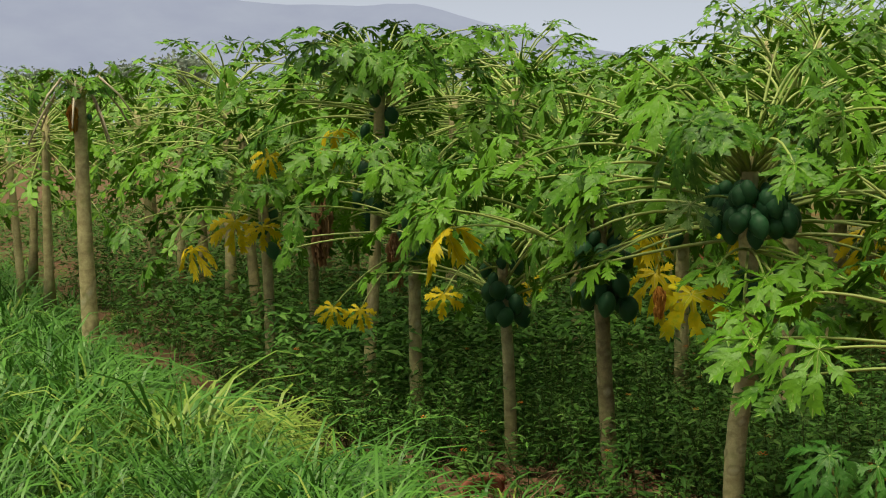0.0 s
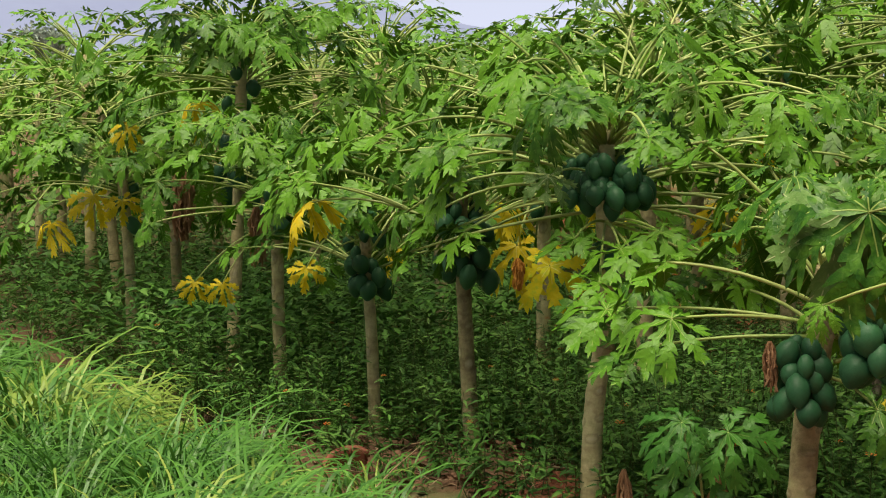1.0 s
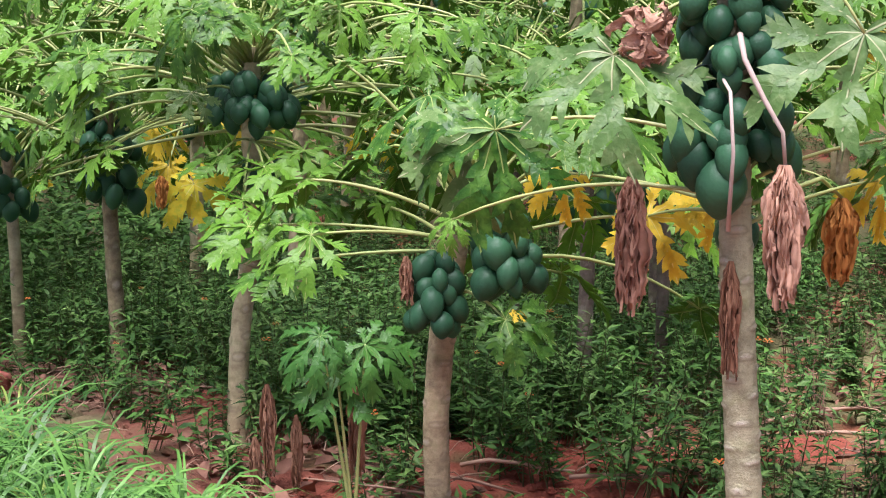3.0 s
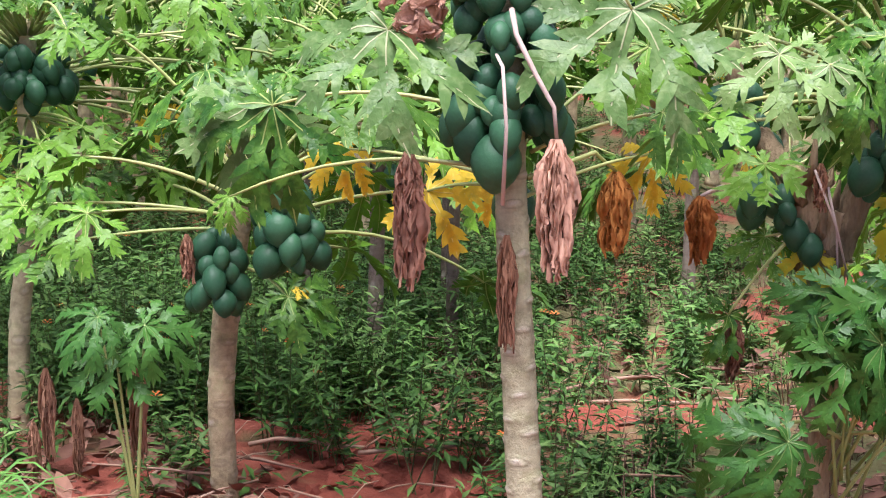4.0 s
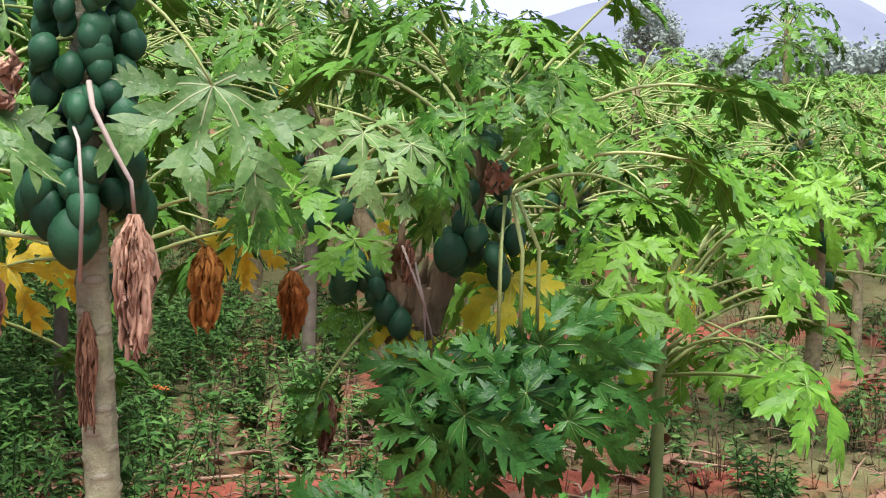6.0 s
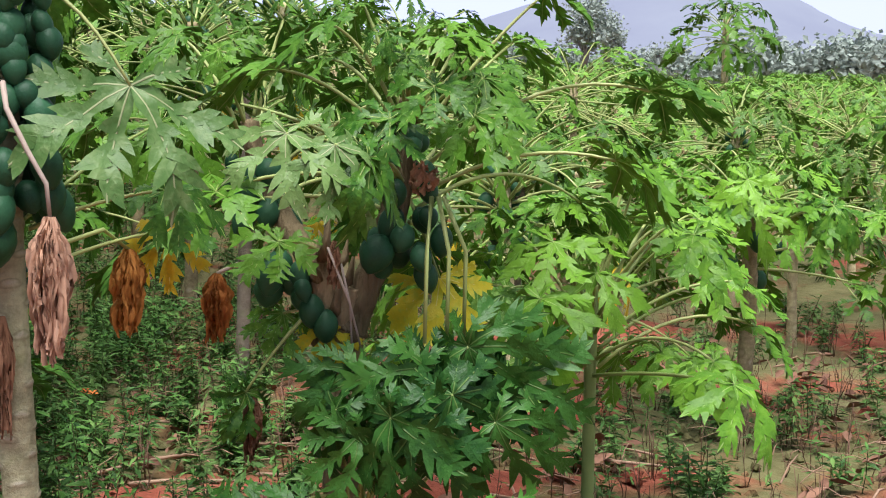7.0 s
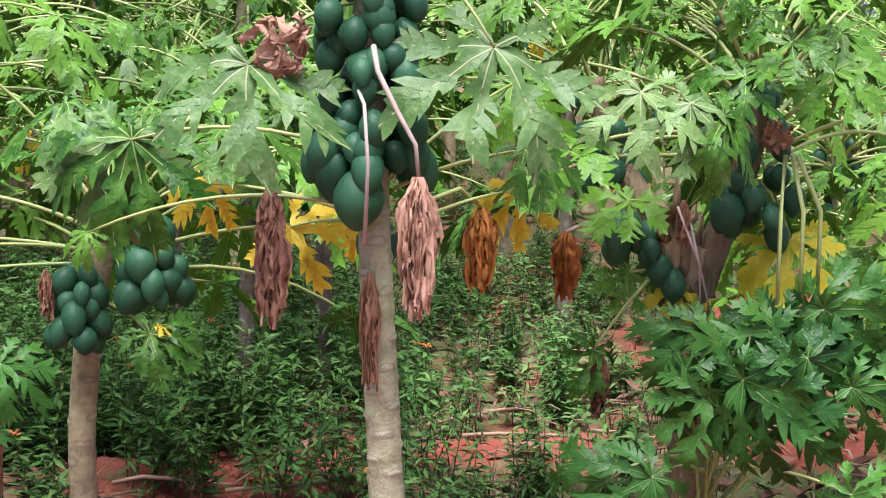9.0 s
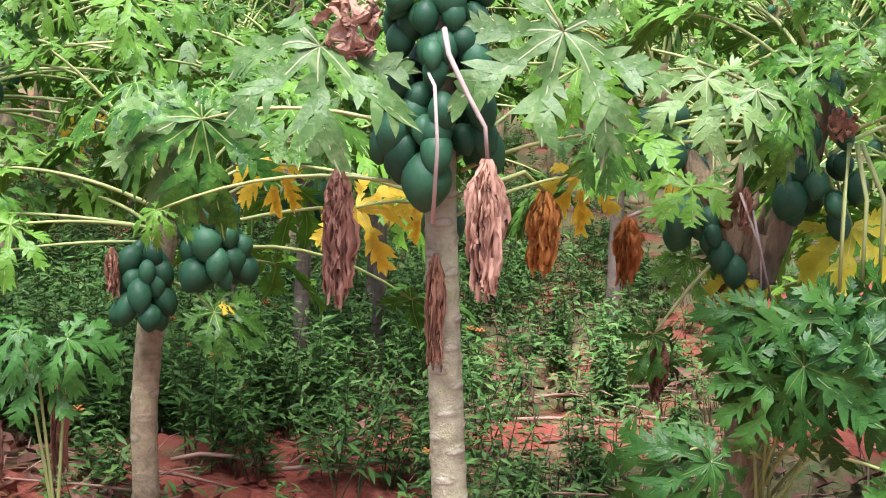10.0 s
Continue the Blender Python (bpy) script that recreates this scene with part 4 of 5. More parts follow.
    for i in range(16):
        a, z = i * 2.4, 0.98 + 0.025 * i
        c = V(2.86, 4.28, z).lerp(V(2.75, 4.29, z), max(0.0, (z - 1.1) / 0.3))
        out = V(math.cos(a), math.sin(a), 0)
        v, f = tube([c + out * 0.04, c + out * 0.085 + V(0, 0, 0.04), c + out * 0.08 + V(r.uniform(-.03, .03), 0, r.uniform(0.08, 0.17))], [0.026, 0.018, 0.005], 7)
        part("leaf_base", mesh_from("leaf_base", [q - t.foot for q in v], f, [DARK_BARK]), t.ob)
    for p0, p1 in (((2.74, 4.17, 1.40), (2.88, 4.15, 1.02)), ((2.80, 4.18, 1.34), (2.84, 4.16, 1.05))):
        v, f = tube([V(*p0), V(*p0).lerp(V(*p1), 0.5) + V(0.01, -0.01, 0), V(*p1)], [0.005, 0.0045, 0.004], 6)
        part("dry_stick", mesh_from("dry_stick", [q - t.foot for q in v], f, [DRY_PETIOLE]), t.ob, None, "dry pinkish stick")
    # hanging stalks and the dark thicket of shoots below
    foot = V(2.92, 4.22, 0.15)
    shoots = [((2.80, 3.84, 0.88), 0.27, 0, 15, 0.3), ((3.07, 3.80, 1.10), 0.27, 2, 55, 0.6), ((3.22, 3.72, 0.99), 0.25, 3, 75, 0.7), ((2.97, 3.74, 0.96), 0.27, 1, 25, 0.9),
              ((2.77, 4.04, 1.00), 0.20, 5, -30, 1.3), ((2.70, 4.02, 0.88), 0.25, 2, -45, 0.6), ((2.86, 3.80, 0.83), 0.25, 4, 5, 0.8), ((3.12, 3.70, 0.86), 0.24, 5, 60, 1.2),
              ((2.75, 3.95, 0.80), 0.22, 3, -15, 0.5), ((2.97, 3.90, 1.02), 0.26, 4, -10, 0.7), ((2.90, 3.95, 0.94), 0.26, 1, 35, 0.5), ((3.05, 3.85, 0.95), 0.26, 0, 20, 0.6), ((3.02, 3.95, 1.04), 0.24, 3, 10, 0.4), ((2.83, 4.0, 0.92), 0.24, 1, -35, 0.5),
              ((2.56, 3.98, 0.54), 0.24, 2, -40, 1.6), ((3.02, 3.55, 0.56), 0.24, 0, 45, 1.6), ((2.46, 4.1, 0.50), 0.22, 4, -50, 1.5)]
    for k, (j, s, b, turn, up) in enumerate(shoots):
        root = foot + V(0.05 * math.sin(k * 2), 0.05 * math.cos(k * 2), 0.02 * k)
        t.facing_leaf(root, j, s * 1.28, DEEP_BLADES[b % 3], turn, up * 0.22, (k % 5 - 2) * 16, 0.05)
    for x in (0.0, 0.09, 0.16):
        v, f = tube([V(3.04 + x * 0.3, 4.0, 1.58), V(2.98 + x, 3.93, 1.40), V(2.97 + x, 3.91, 1.10)], [0.009, 0.008, 0.007], 6)
        part("leaf_stalk", mesh_from("leaf_stalk", [q - t.foot for q in v], f, [PETIOLE]), t.ob)


def thin_green_tree():
    t = Papaya((4.25, 4.51, 0), "slim young papaya tree with smooth green trunk", seed=12)
    t.trunk([V(4.25, 4.51, -0.06), V(4.245, 4.52, 0.4), V(4.24, 4.53, 0.8), V(4.235, 4.535, 1.14)], 0.029, 0.024, GREEN_TRUNK, 50, 16)
    t.fruit((4.185, 4.49, 1.01), 0.08, (0, 0, 1))
    t.crown((4.235, 4.535, 1.16), 30, 0.28, 0.85, LIME_BLADES, low=2, high=80, young=6)
    up = V(4.24, 4.53, 1.02)
    for k, (dx, dy, dz, turn) in enumerate(((-0.42, 0.05, 0.12, -50), (-0.25, -0.3, 0.22, -10), (0.5, 0.1, -0.22, 40), (0.35, -0.25, -0.18, 20), (0.6, -0.1, 0.15, 60))):
        t.facing_leaf(up, up + V(dx, dy, dz), 0.28, LIME_BLADES[k % 4], turn, 1.6, k * 10 - 20, 0.05)


def fruit_heap_tree():
    """The taller tree further along the row with a round heap of fruit."""
    t = Papaya((0.30, 6.89, -0.04), "papaya tree with a round heap of dark green fruit", seed=3)
    t.trunk([V(0.30, 6.89, -0.08), V(0.33, 6.89, 0.5), V(0.41, 6.86, 1.05), V(0.40, 6.86, 1.45), V(0.42, 6.89, 1.84)], 0.052, 0.04, None, 60, 18)
    t.cluster((0.40, 6.70, 1.53), (0.40, 6.74, 1.70), 0.165, 44, 0.118, 0.85)
    for x, z in ((0.30, 1.52), (0.41, 1.50), (0.50, 1.54), (0.36, 1.60), (0.46, 1.62), (0.38, 1.69)):
        t.fruit((x, 6.58 + 0.3 * abs(x - 0.4), z), 0.12)
    t.trunk([V(0.37, 6.86, 0.85), V(0.43, 6.83, 1.0), V(0.53, 6.79, 1.2)], 0.055, 0.05, None, 20, 16, "stub", "broken grey stub")
    t.cluster((0.44, 6.78, 1.22), (0.44, 6.80, 1.30), 0.10, 6, 0.12, 0.9)
    t.crown((0.42, 6.89, 1.88), 82, 0.215, 1.0, BLADES, low=-14, high=66, young=14, lift=lambda a, u: 3.8 < a < 5.5)
    t.facing_leaf(V(0.40, 6.8, 1.3), (0.12, 6.5, 1.26), 0.21, LEMON_BLADES[1], 5, 0.5, 0, 0.03, "yellowing leaf with green patches")
    t.facing_leaf(V(0.40, 6.8, 1.6), (0.12, 6.4, 1.66), 0.15, PALE_BLADES[0], -10, 0.6, 0, 0.05)
    t.facing_leaf(V(0.40, 6.8, 1.3), (0.30, 6.2, 1.12), 0.24, BLADES[0], -75, 4.0, 0, 0.05)
    t.facing_leaf(V(0.40, 6.8, 1.3), (0.62, 6.3, 1.20), 0.24, BLADES[1], 70, 4.0, 0, 0.05)
    # flat layers of leaves below the fruit
    for k, (x, y, z, turn) in enumerate(((0.22, 6.3, 1.40, -60), (0.40, 6.15, 1.36, 10), (0.58, 6.25, 1.42, 60), (0.50, 6.05, 1.25, 30), (0.75, 6.3, 1.33, 80), (0.30, 6.05, 1.24, -20), (0.88, 6.2, 1.22, 70))):
        t.facing_leaf(V(0.40, 6.82, 1.42), (x, y, z), 0.22, BLADES[k % 4], turn, 3.0, k * 14 - 40, 0.03)
    t.hang((-0.02, 6.5, 1.30), RUSTY[0], 0.5)


front_tree()
double_fruit_tree()
forked_tree()
thin_green_tree()
fruit_heap_tree()
b = simple_tree((-0.25, 8.30, -0.12), (-0.28, 8.30, 1.62), 0.05, 0.036, 4, 58, 0.24, 0.95, 24, 1.0, 0.165, low=12, radius=0.115)
for x, y, z in ((-0.36, 8.17, 1.06), (-0.25, 8.14, 1.02), (-0.17, 8.17, 1.12), (-0.31, 8.14, 1.2), (-0.2, 8.15, 1.28), (-0.37, 8.2, 1.3), (-0.13, 8.22, 0.98)):
    b.fruit((x, y, z), 0.15)
c = simple_tree((-0.91, 9.66, -0.24), (-0.94, 9.65, 1.28), 0.045, 0.034, 5, 54, 0.23, 0.9, 14, 0.74, 0.15, low=15, radius=0.105)
for x, y, z in ((-0.99, 9.55, 0.8), (-0.91, 9.52, 0.78), (-0.84, 9.56, 0.86), (-0.95, 9.53, 0.95)):
    c.fruit((x, y, z), 0.14)
c.facing_leaf((-0.93, 9.6, 1.15), (-1.27, 9.2, 0.98), 0.15, YELLOW_BLADES[0], 0, 0.4, 0, 0.12, "yellow wilted leaf")
c.facing_leaf((-0.93, 9.6, 1.1), (-1.2, 9.3, 0.98), 0.2, BLADES[1], 0, 0.6, 0, 0.05)
d = simple_tree((-1.72, 11.07, -0.34), (-1.67, 11.07, 1.6), 0.055, 0.042, 6, 60, 0.25, 1.0, 13, 0.95, 0.17, low=-2, radius=0.12)
d.hang((-1.82, 10.9, 1.25), WITHERED[0], 1.1)
d.facing_leaf((-1.7, 11.0, 1.1), (-2.05, 10.6, 0.72), 0.16, YELLOW_BLADES[1], 0, 0.4, 0, 0.08, "yellow and green wilting leaf")
d.facing_leaf((-1.7, 11.0, 1.1), (-2.25, 10.6, 0.74), 0.16, YELLOW_BLADES[2], -10, 0.4, 0, 0.08, "yellow and green wilting leaf")
e = simple_tree((-2.33, 12.38, -0.37), (-2.10, 12.38, 2.5), 0.06, 0.045, 7, 84, 0.27, 1.2, 16, 1.2, 0.22, low=-4, radius=0.14)
e.hang((-2.62, 12.2, 1.55), WITHERED[1], 1.6, None, "dark red-brown withered leaf")
e.facing_leaf((-2.2, 12.3, 1.9), (-3.0, 12.0, 1.85), 0.19, YELLOW_BLADES[2], -30, 0.5, 0, 0.1, "orange-brown dying leaf")
g = simple_tree((-3.21, 14.65, -0.36), (-3.17, 14.66, 1.9), 0.06, 0.045, 8, 62, 0.27, 1.1, 8, 1.0, 0.18, low=-12)
h = simple_tree((-3.35, 13.18, -0.36), (-3.36, 13.18, 1.6), 0.055, 0.045, 9, 62, 0.26, 1.1, 6, 0.9, 0.18, low=-12)
h.facing_leaf((-3.36, 13.1, 1.4), (-3.55, 12.9, 1.25), 0.28, YELLOW_BLADES[1], -15, 0.4, 0, 0.06, "pale yellow wilted leaf")
h.facing_leaf((-3.36, 13.1, 1.4), (-3.3, 12.9, 1.2), 0.2, YELLOW_BLADES[0], 10, 0.4, 0, 0.06, "pale yellow wilted leaf")
k = simple_tree((-5.69, 14.95, -0.36), (-5.67, 14.96, 2.55), 0.10, 0.06, 10, 22, 0.20, 0.55, 3, 2.2, 0.10, label="tall thin-crowned papaya tree with thick bare trunk", low=38, yellow=0)
k.hang((-5.72, 14.85, 2.4), RUSTY[0], 1.0, None, "rust-brown dead leaf on the trunk")
n = simple_tree((6.35, 5.65, 0.0), (6.34, 5.66, 1.35), 0.05, 0.04, 13, 34, 0.29, 0.85, 5, 0.85, 0.15, blades=LIME_BLADES)
for i in range(9):
    a = i * 0.7
    tip = V(math.cos(a) * 0.42, math.sin(a) * 0.42, 0.05 - 0.12 * (i % 3))
    v, f = tube([V(0, 0, 0), tip * 0.5 + V(0, 0, 0.12), tip + V(0, 0, -0.1), tip * 1.3 + V(0, 0, -0.3)], [0.02, 0.016, 0.012, 0.009], 5)
    part("leaf_stalk", mesh_from("bare_stalk", v, f, [DRY_PETIOLE]), k.ob, Matrix.Translation((0.02, 0.01, 2.9)), "bare pale dry stalk")


# ---- rows behind: each tree a copy of a few built ones ----
ROW0, ALONG, ACROSS = V(1.68, 4.12, 0), V(-0.447, 0.894, 0), V(0.894, 0.447, 0)
STANDING = []


def mid_tree(seed, height, leaves, fruits, yellow):
    t = simple_tree((0, 0, 0), (0.03, 0.02, height), 0.048, 0.036, seed, leaves + 8, 0.25, 0.95, fruits, height - 0.55, 0.16,
                    label="papaya tree in a back row with broad green crown", yellow=yellow, blades=MID_BLADES, low=-22)
    return t.ob


def far_crown(seed, leaves, size, reach):
    """Leaves and stalks of a far tree, apex at the origin."""
    r = rng(seed)
    verts, faces, uvs, fm = [], [], [], []
    few = [(0, 1.0), (62, 0.9), (-62, 0.9), (125, 0.6), (-125, 0.6)]
    for k in range(leaves):
        u = (k + 0.5) / leaves
        az = k * 2.399 + r.uniform(-0.3, 0.3)
        el = radians(56 - 92 * u ** 0.85 + r.uniform(-8, 8))
        L = reach * (0.45 + 0.6 * min(1, u * 1.6)) * r.uniform(0.85, 1.12)
        d = V(math.cos(az) * math.cos(el), math.sin(az) * math.cos(el), math.sin(el))
        root = V(0, 0, -0.3 * u)
        joint = root + d * L
        out = V(math.cos(az), math.sin(az), 0)
        tilt = radians(r.uniform(-4, 28) + 24 * u)
        fr = frame_of(V(0, 0, 1) * math.cos(tilt) + out * math.sin(tilt) + V(r.uniform(-.3, .3), r.uniform(-.3, .3), 0), out * math.cos(tilt) - V(0, 0, 1) * math.sin(tilt))
        s = size * (0.6 + 0.45 * min(1, u * 2)) * r.uniform(0.85, 1.15)
        v, f, uv = leaf_data(seed * 50 + k, fine=0, lobes=few, droop=0.35, fold=0.25)
        o = len(verts)
        verts += [joint + fr @ (V(*q) * s) for q in v]
        faces += [tuple(i + o for i in q) for q in f]
        uvs += uv
        fm += [0] * len(f)
        tv, tf = tube([root, root.lerp(joint, 0.5) + V(0, 0, 0.04), joint], [0.009, 0.008, 0.006], 3, False)
        o = len(verts)
        verts += tv
        faces += [tuple(i + o for i in q) for q in tf]
        uvs += [(0.02, 0.5)] * len(tv)
        fm += [1] * len(tf)
    return mesh_from("far_crown", verts, faces, [FAR_LEAF, PETIOLE], uvs, fm)


def far_tree(seed, height, leaves):
    ob = tagged(new("papaya_tree"), "distant papaya tree with broad green crown", "papaya tree", "papaya trees of the plantation")
    part("trunk", trunk_mesh([V(0, 0, -0.3), V(0.02, 0, height * 0.5), V(0, 0, height)], 0.05, 0.036, 7, 4, None, False, seed), ob)
    tagged(part("crown", far_crown(seed, leaves, 0.33, 0.92), ob, Matrix.Translation((0, 0, height))), kind="stuff")
    return ob


def rows():
    r = rng(77)
    mids = [mid_tree(200 + i, h, n, f, y) for i, (h, n, f, y) in enumerate(((1.55, 42, 7, 0.15), (1.75, 44, 9, 0.1), (1.4, 40, 6, 0.2), (1.9, 44, 8, 0.12)))]
    fars = [far_tree(300 + i, h, n) for i, (h, n) in enumerate(((1.6, 33), (1.75, 34), (1.5, 31)))]
    used_mid, used_far = set(), set()
    deep = []
    count = 0
    for q in range(-2, 34):
        for k in range(-30, 46):
            p = ROW0 + ACROSS * (q * 1.95 + r.uniform(-0.2, 0.2)) + ALONG * (k * 1.57 + 0.78 * (q % 2) + r.uniform(-0.25, 0.25))
            d = math.hypot(p.x, p.y)
            az = math.degrees(math.atan2(p.x, p.y))
            turn, tall, pick, lot = r.uniform(0, 360), r.random(), r.random(), r.random()
            if p.y < 1 or not -29 < az < 58 or d > 52 or d < 6.0:
                continue
            if q <= 0 and d < 15.5 or q < 0 and (d < 18 or q < -2):
                continue
            if q == 1 and d < 6.6:
                continue
            if az > 34 and d < 7.6:
                continue
            if any((p.x - s[0]) ** 2 + (p.y - s[1]) ** 2 < 1.0 for s in STANDING):
                continue
            if d > 30 and lot < 0.66 or d > 18 and lot < 0.08:
                continue
            left = min(1.0, max(0.0, (44 - az) / 28))
            h = 1.2 + 0.5 * tall + left * (0.72 + 0.45 * min(1, max(0, d - 8) / 6)) + (0.25 * min(1, max(0, d - 12) / 20)) + 0.14 * left
            if d > 24:
                deep.append((Matrix.Translation((p.x, p.y, ground_z(p.x, p.y) + h)) @ pose(0, 0, 0, r.uniform(-4, 4), r.uniform(-4, 4), turn), int(pick * 3)))
                continue
            pool, used = (mids, used_mid) if d < 14 else (fars, used_far)
            ob = pool[int(pick * len(pool))]
            base_h = 1.65 if d < 14 else 1.62
            s = h / base_h
            s = 0.5 * s + 0.5
            lift = h - base_h * s
            m = Matrix.Translation((p.x, p.y, ground_z(p.x, p.y) + max(-0.25, lift) - 0.02)) @ pose(0, 0, 0, r.uniform(-4, 4), r.uniform(-4, 4), turn)
            if ob.name in used:
                ob = copy_thing(ob, m)
            else:
                used.add(ob.name)
                ob.matrix_basis = m
            ob.scale = (s, s, s)
            count += 1
    # the deepest rows, past counting
    sources = [far_crown(310 + i, 22, 0.40, 0.95) for i in range(3)]
    packs = []
    for me in sources:
        co = np.empty(len(me.vertices) * 3)
        me.vertices.foreach_get("co", co)
        idx = np.empty(len(me.loops), dtype=np.int64)
        me.loops.foreach_get("vertex_index", idx)
        uv = np.empty(len(me.loops) * 2)
        me.uv_layers[0].data.foreach_get("uv", uv)
        mi = np.empty(len(me.polygons), dtype=np.int64)
        me.polygons.foreach_get("material_index", mi)
        vuv = np.zeros((len(me.vertices), 2))
        vuv[idx] = uv.reshape(-1, 2)
        packs.append((co.reshape(-1, 3), idx.reshape(-1, 4), vuv, mi))
    vs, fs, us, ms, o = [], [], [], [], 0
    for m, w in deep:
        co, idx, vuv, mi = packs[w]
        a = np.array(m)
        vs.append(co @ a[:3, :3].T + a[:3, 3])
        fs.append(idx + o)
        us.append(vuv)
        ms.append(mi)
        o += len(co)
    me = mesh_from("far_rows", np.concatenate(vs).tolist(), np.concatenate(fs).tolist(), [FAR_LEAF, PETIOLE], np.concatenate(us), np.concatenate(ms))
    tagged(new("distant_papaya_rows", me), "distant rows of green papaya crowns", "papaya field", kind="stuff")
    return count


BACK = "papaya tree of the second row with slim brown trunk"
for foot, top, r0, seed, fruits, low in (((2.05, 7.0, -0.02), (2.10, 7.0, 1.62), 0.042, 21, 9, 0.92), ((2.6, 7.35, -0.02), (2.56, 7.2, 1.6), 0.036, 22, 7, 0.95), ((2.98, 8.49, -0.05), (3.0, 8.5, 1.7), 0.045, 23, 8, 1.0),
                                         ((1.93, 7.9, -0.05), (1.95, 7.9, 1.75), 0.026, 24, 0, 1.0), ((4.4, 8.0, -0.02), (4.36, 7.95, 1.95), 0.045, 26, 6, 1.2), ((5.7, 6.96, 0), (5.7, 6.95, 1.45), 0.05, 27, 6, 0.9)):
    simple_tree(foot, top, r0, r0 * 0.8, seed, 30, 0.28, 0.85, fruits, low, 0.15, label=BACK, yellow=0.15, mat=SHADED_BROWN_BARK, blades=MID_BLADES, low=-5)
    STANDING.append(foot[:2])
STANDING += [(3.1, 5.75), (3.85, 8.0), (0.99, 5.51), (2.86, 4.22), (4.25, 4.51), (6.35, 5.65), (1.7, 4.1)]
rows()


# ---- weeds below the trees ----
def row_place(x, y):
    p = V(x, y, 0) - ROW0
    return p.dot(ACROSS), p.dot(ALONG)


def weeds():
    r = rng(5)
    leaf = [(0, 0, 0), (0.45, 0.11, 0.05), (0.5, 0, 0.0), (0.45, -0.11, 0.05), (1.0, 0, -0.12)]
    lf = [(0, 2, 1), (0, 3, 2), (1, 2, 4), (2, 3, 4)]
    out = {0: ([], []), 1: ([], []), 2: ([], [])}
    blooms_v, blooms_f = [], []

    def put_leaf(kind, base, direction, size, wide):
        vs, fs = out[kind]
        fr = frame_of(V(r.uniform(-.5, .5), r.uniform(-.5, .5), 0.8), direction)
        o = len(vs)
        for x, y, z in leaf:
            vs.append(base + fr @ V(x * size, y * size * wide, z * size))
        fs.extend(tuple(i + o for i in q) for q in lf)

    placed = 0
    while placed < 3500:
        az = r.uniform(-25, 56)
        d = 4.6 + 19 * r.random() ** 1.6
        x, y = d * math.sin(radians(az)), d * math.cos(radians(az))
        q, s = row_place(x, y)
        if q < -0.25 - 0.06 * max(0, s):
            continue
        if q < 0.6 and az > 9 and r.random() < 0.88 or q < 0.35 and az > -4 and r.random() < 0.7 or q < 0.2 and r.random() < 0.5:
            continue
        bare = 0.5 + 0.5 * noise.noise(V(x * 1.3, y * 1.3, 11))
        right = min(1.0, max(0.0, (az - 15) / 16))
        if r.random() < right * 0.5 + (0.4 if bare > 0.56 else 0) * min(1, max(0, (az - 4) / 8)):
            continue
        if az > 9 and d < (6.7 if az < 23 else 7.4) and r.random() < 0.7:
            continue
        if -6.8 < az < 0.5 and 6.6 < d < 9.0 and r.random() < 0.6:
            continue
        if az > 29 and r.random() < 0.8 * min(1, (az - 29) / 4):
            continue
        if 1.45 < q < 2.1 and az > 18 and r.random() < 0.75:
            continue
        placed += 1
        h = (r.uniform(0.3, 0.75) * (1 - 0.45 * right)) * (0.8 + 0.25 * min(1, d / 10))
        kind = 1 if r.random() < (0.16 + 0.3 * right) else 0
        z0 = ground_z(x, y)
        for b in range(r.choice((2, 3, 3, 4, 5)) if d < 12 else 2):
            lean = V(r.uniform(-0.35, 0.35), r.uniform(-0.35, 0.35), 1).normalized()
            hh = h * r.uniform(0.6, 1.1)
            base = V(x + r.uniform(-.06, .06), y + r.uniform(-.06, .06), z0 - 0.03)
            sv, sf = tube([base, base + lean * hh * 0.5 + V(r.uniform(-.02, .02), r.uniform(-.02, .02), 0), base + lean * hh], [0.004, 0.003, 0.002], 3, False)
            o = len(out[2][0])
            out[2][0].extend(sv)
            out[2][1].extend(tuple(i + o for i in f) for f in sf)
            n = int(22 + 24 * hh)
            for k in range(n):
                u = 0.25 + 0.75 * ((k + r.random() * 0.7) / n) ** 0.75
                a = k * 2.4 + r.uniform(-.4, .4)
                direction = V(math.cos(a), math.sin(a), r.uniform(-0.3, 0.9) + 0.7 * (u > 0.85))
                put_leaf(1 if kind == 0 and u > 0.88 and r.random() < 0.5 else kind, base + lean * hh * u, direction, r.uniform(0.045, 0.115) * (1.1 - 0.3 * u), r.uniform(0.8, 1.5))
            if b == 0 and r.random() < 0.1 and az < 24:
                c = base + lean * hh * 1.02
                rad = r.uniform(0.016, 0.026)
                for k in range(9):
                    a = k * 0.698
                    o = len(blooms_v)
                    for rr, aa, zz in ((0.2, 0, 0), (1, -0.35, 0.25), (1.15, 0, 0.2), (1, 0.35, 0.25)):
                        blooms_v.append(c + V(math.cos(a + aa) * rad * rr, math.sin(a + aa) * rad * rr, rad * zz + rad * (0.5 if k % 2 else 0.1)))
                    blooms_f.append((o, o + 1, o + 2, o + 3))
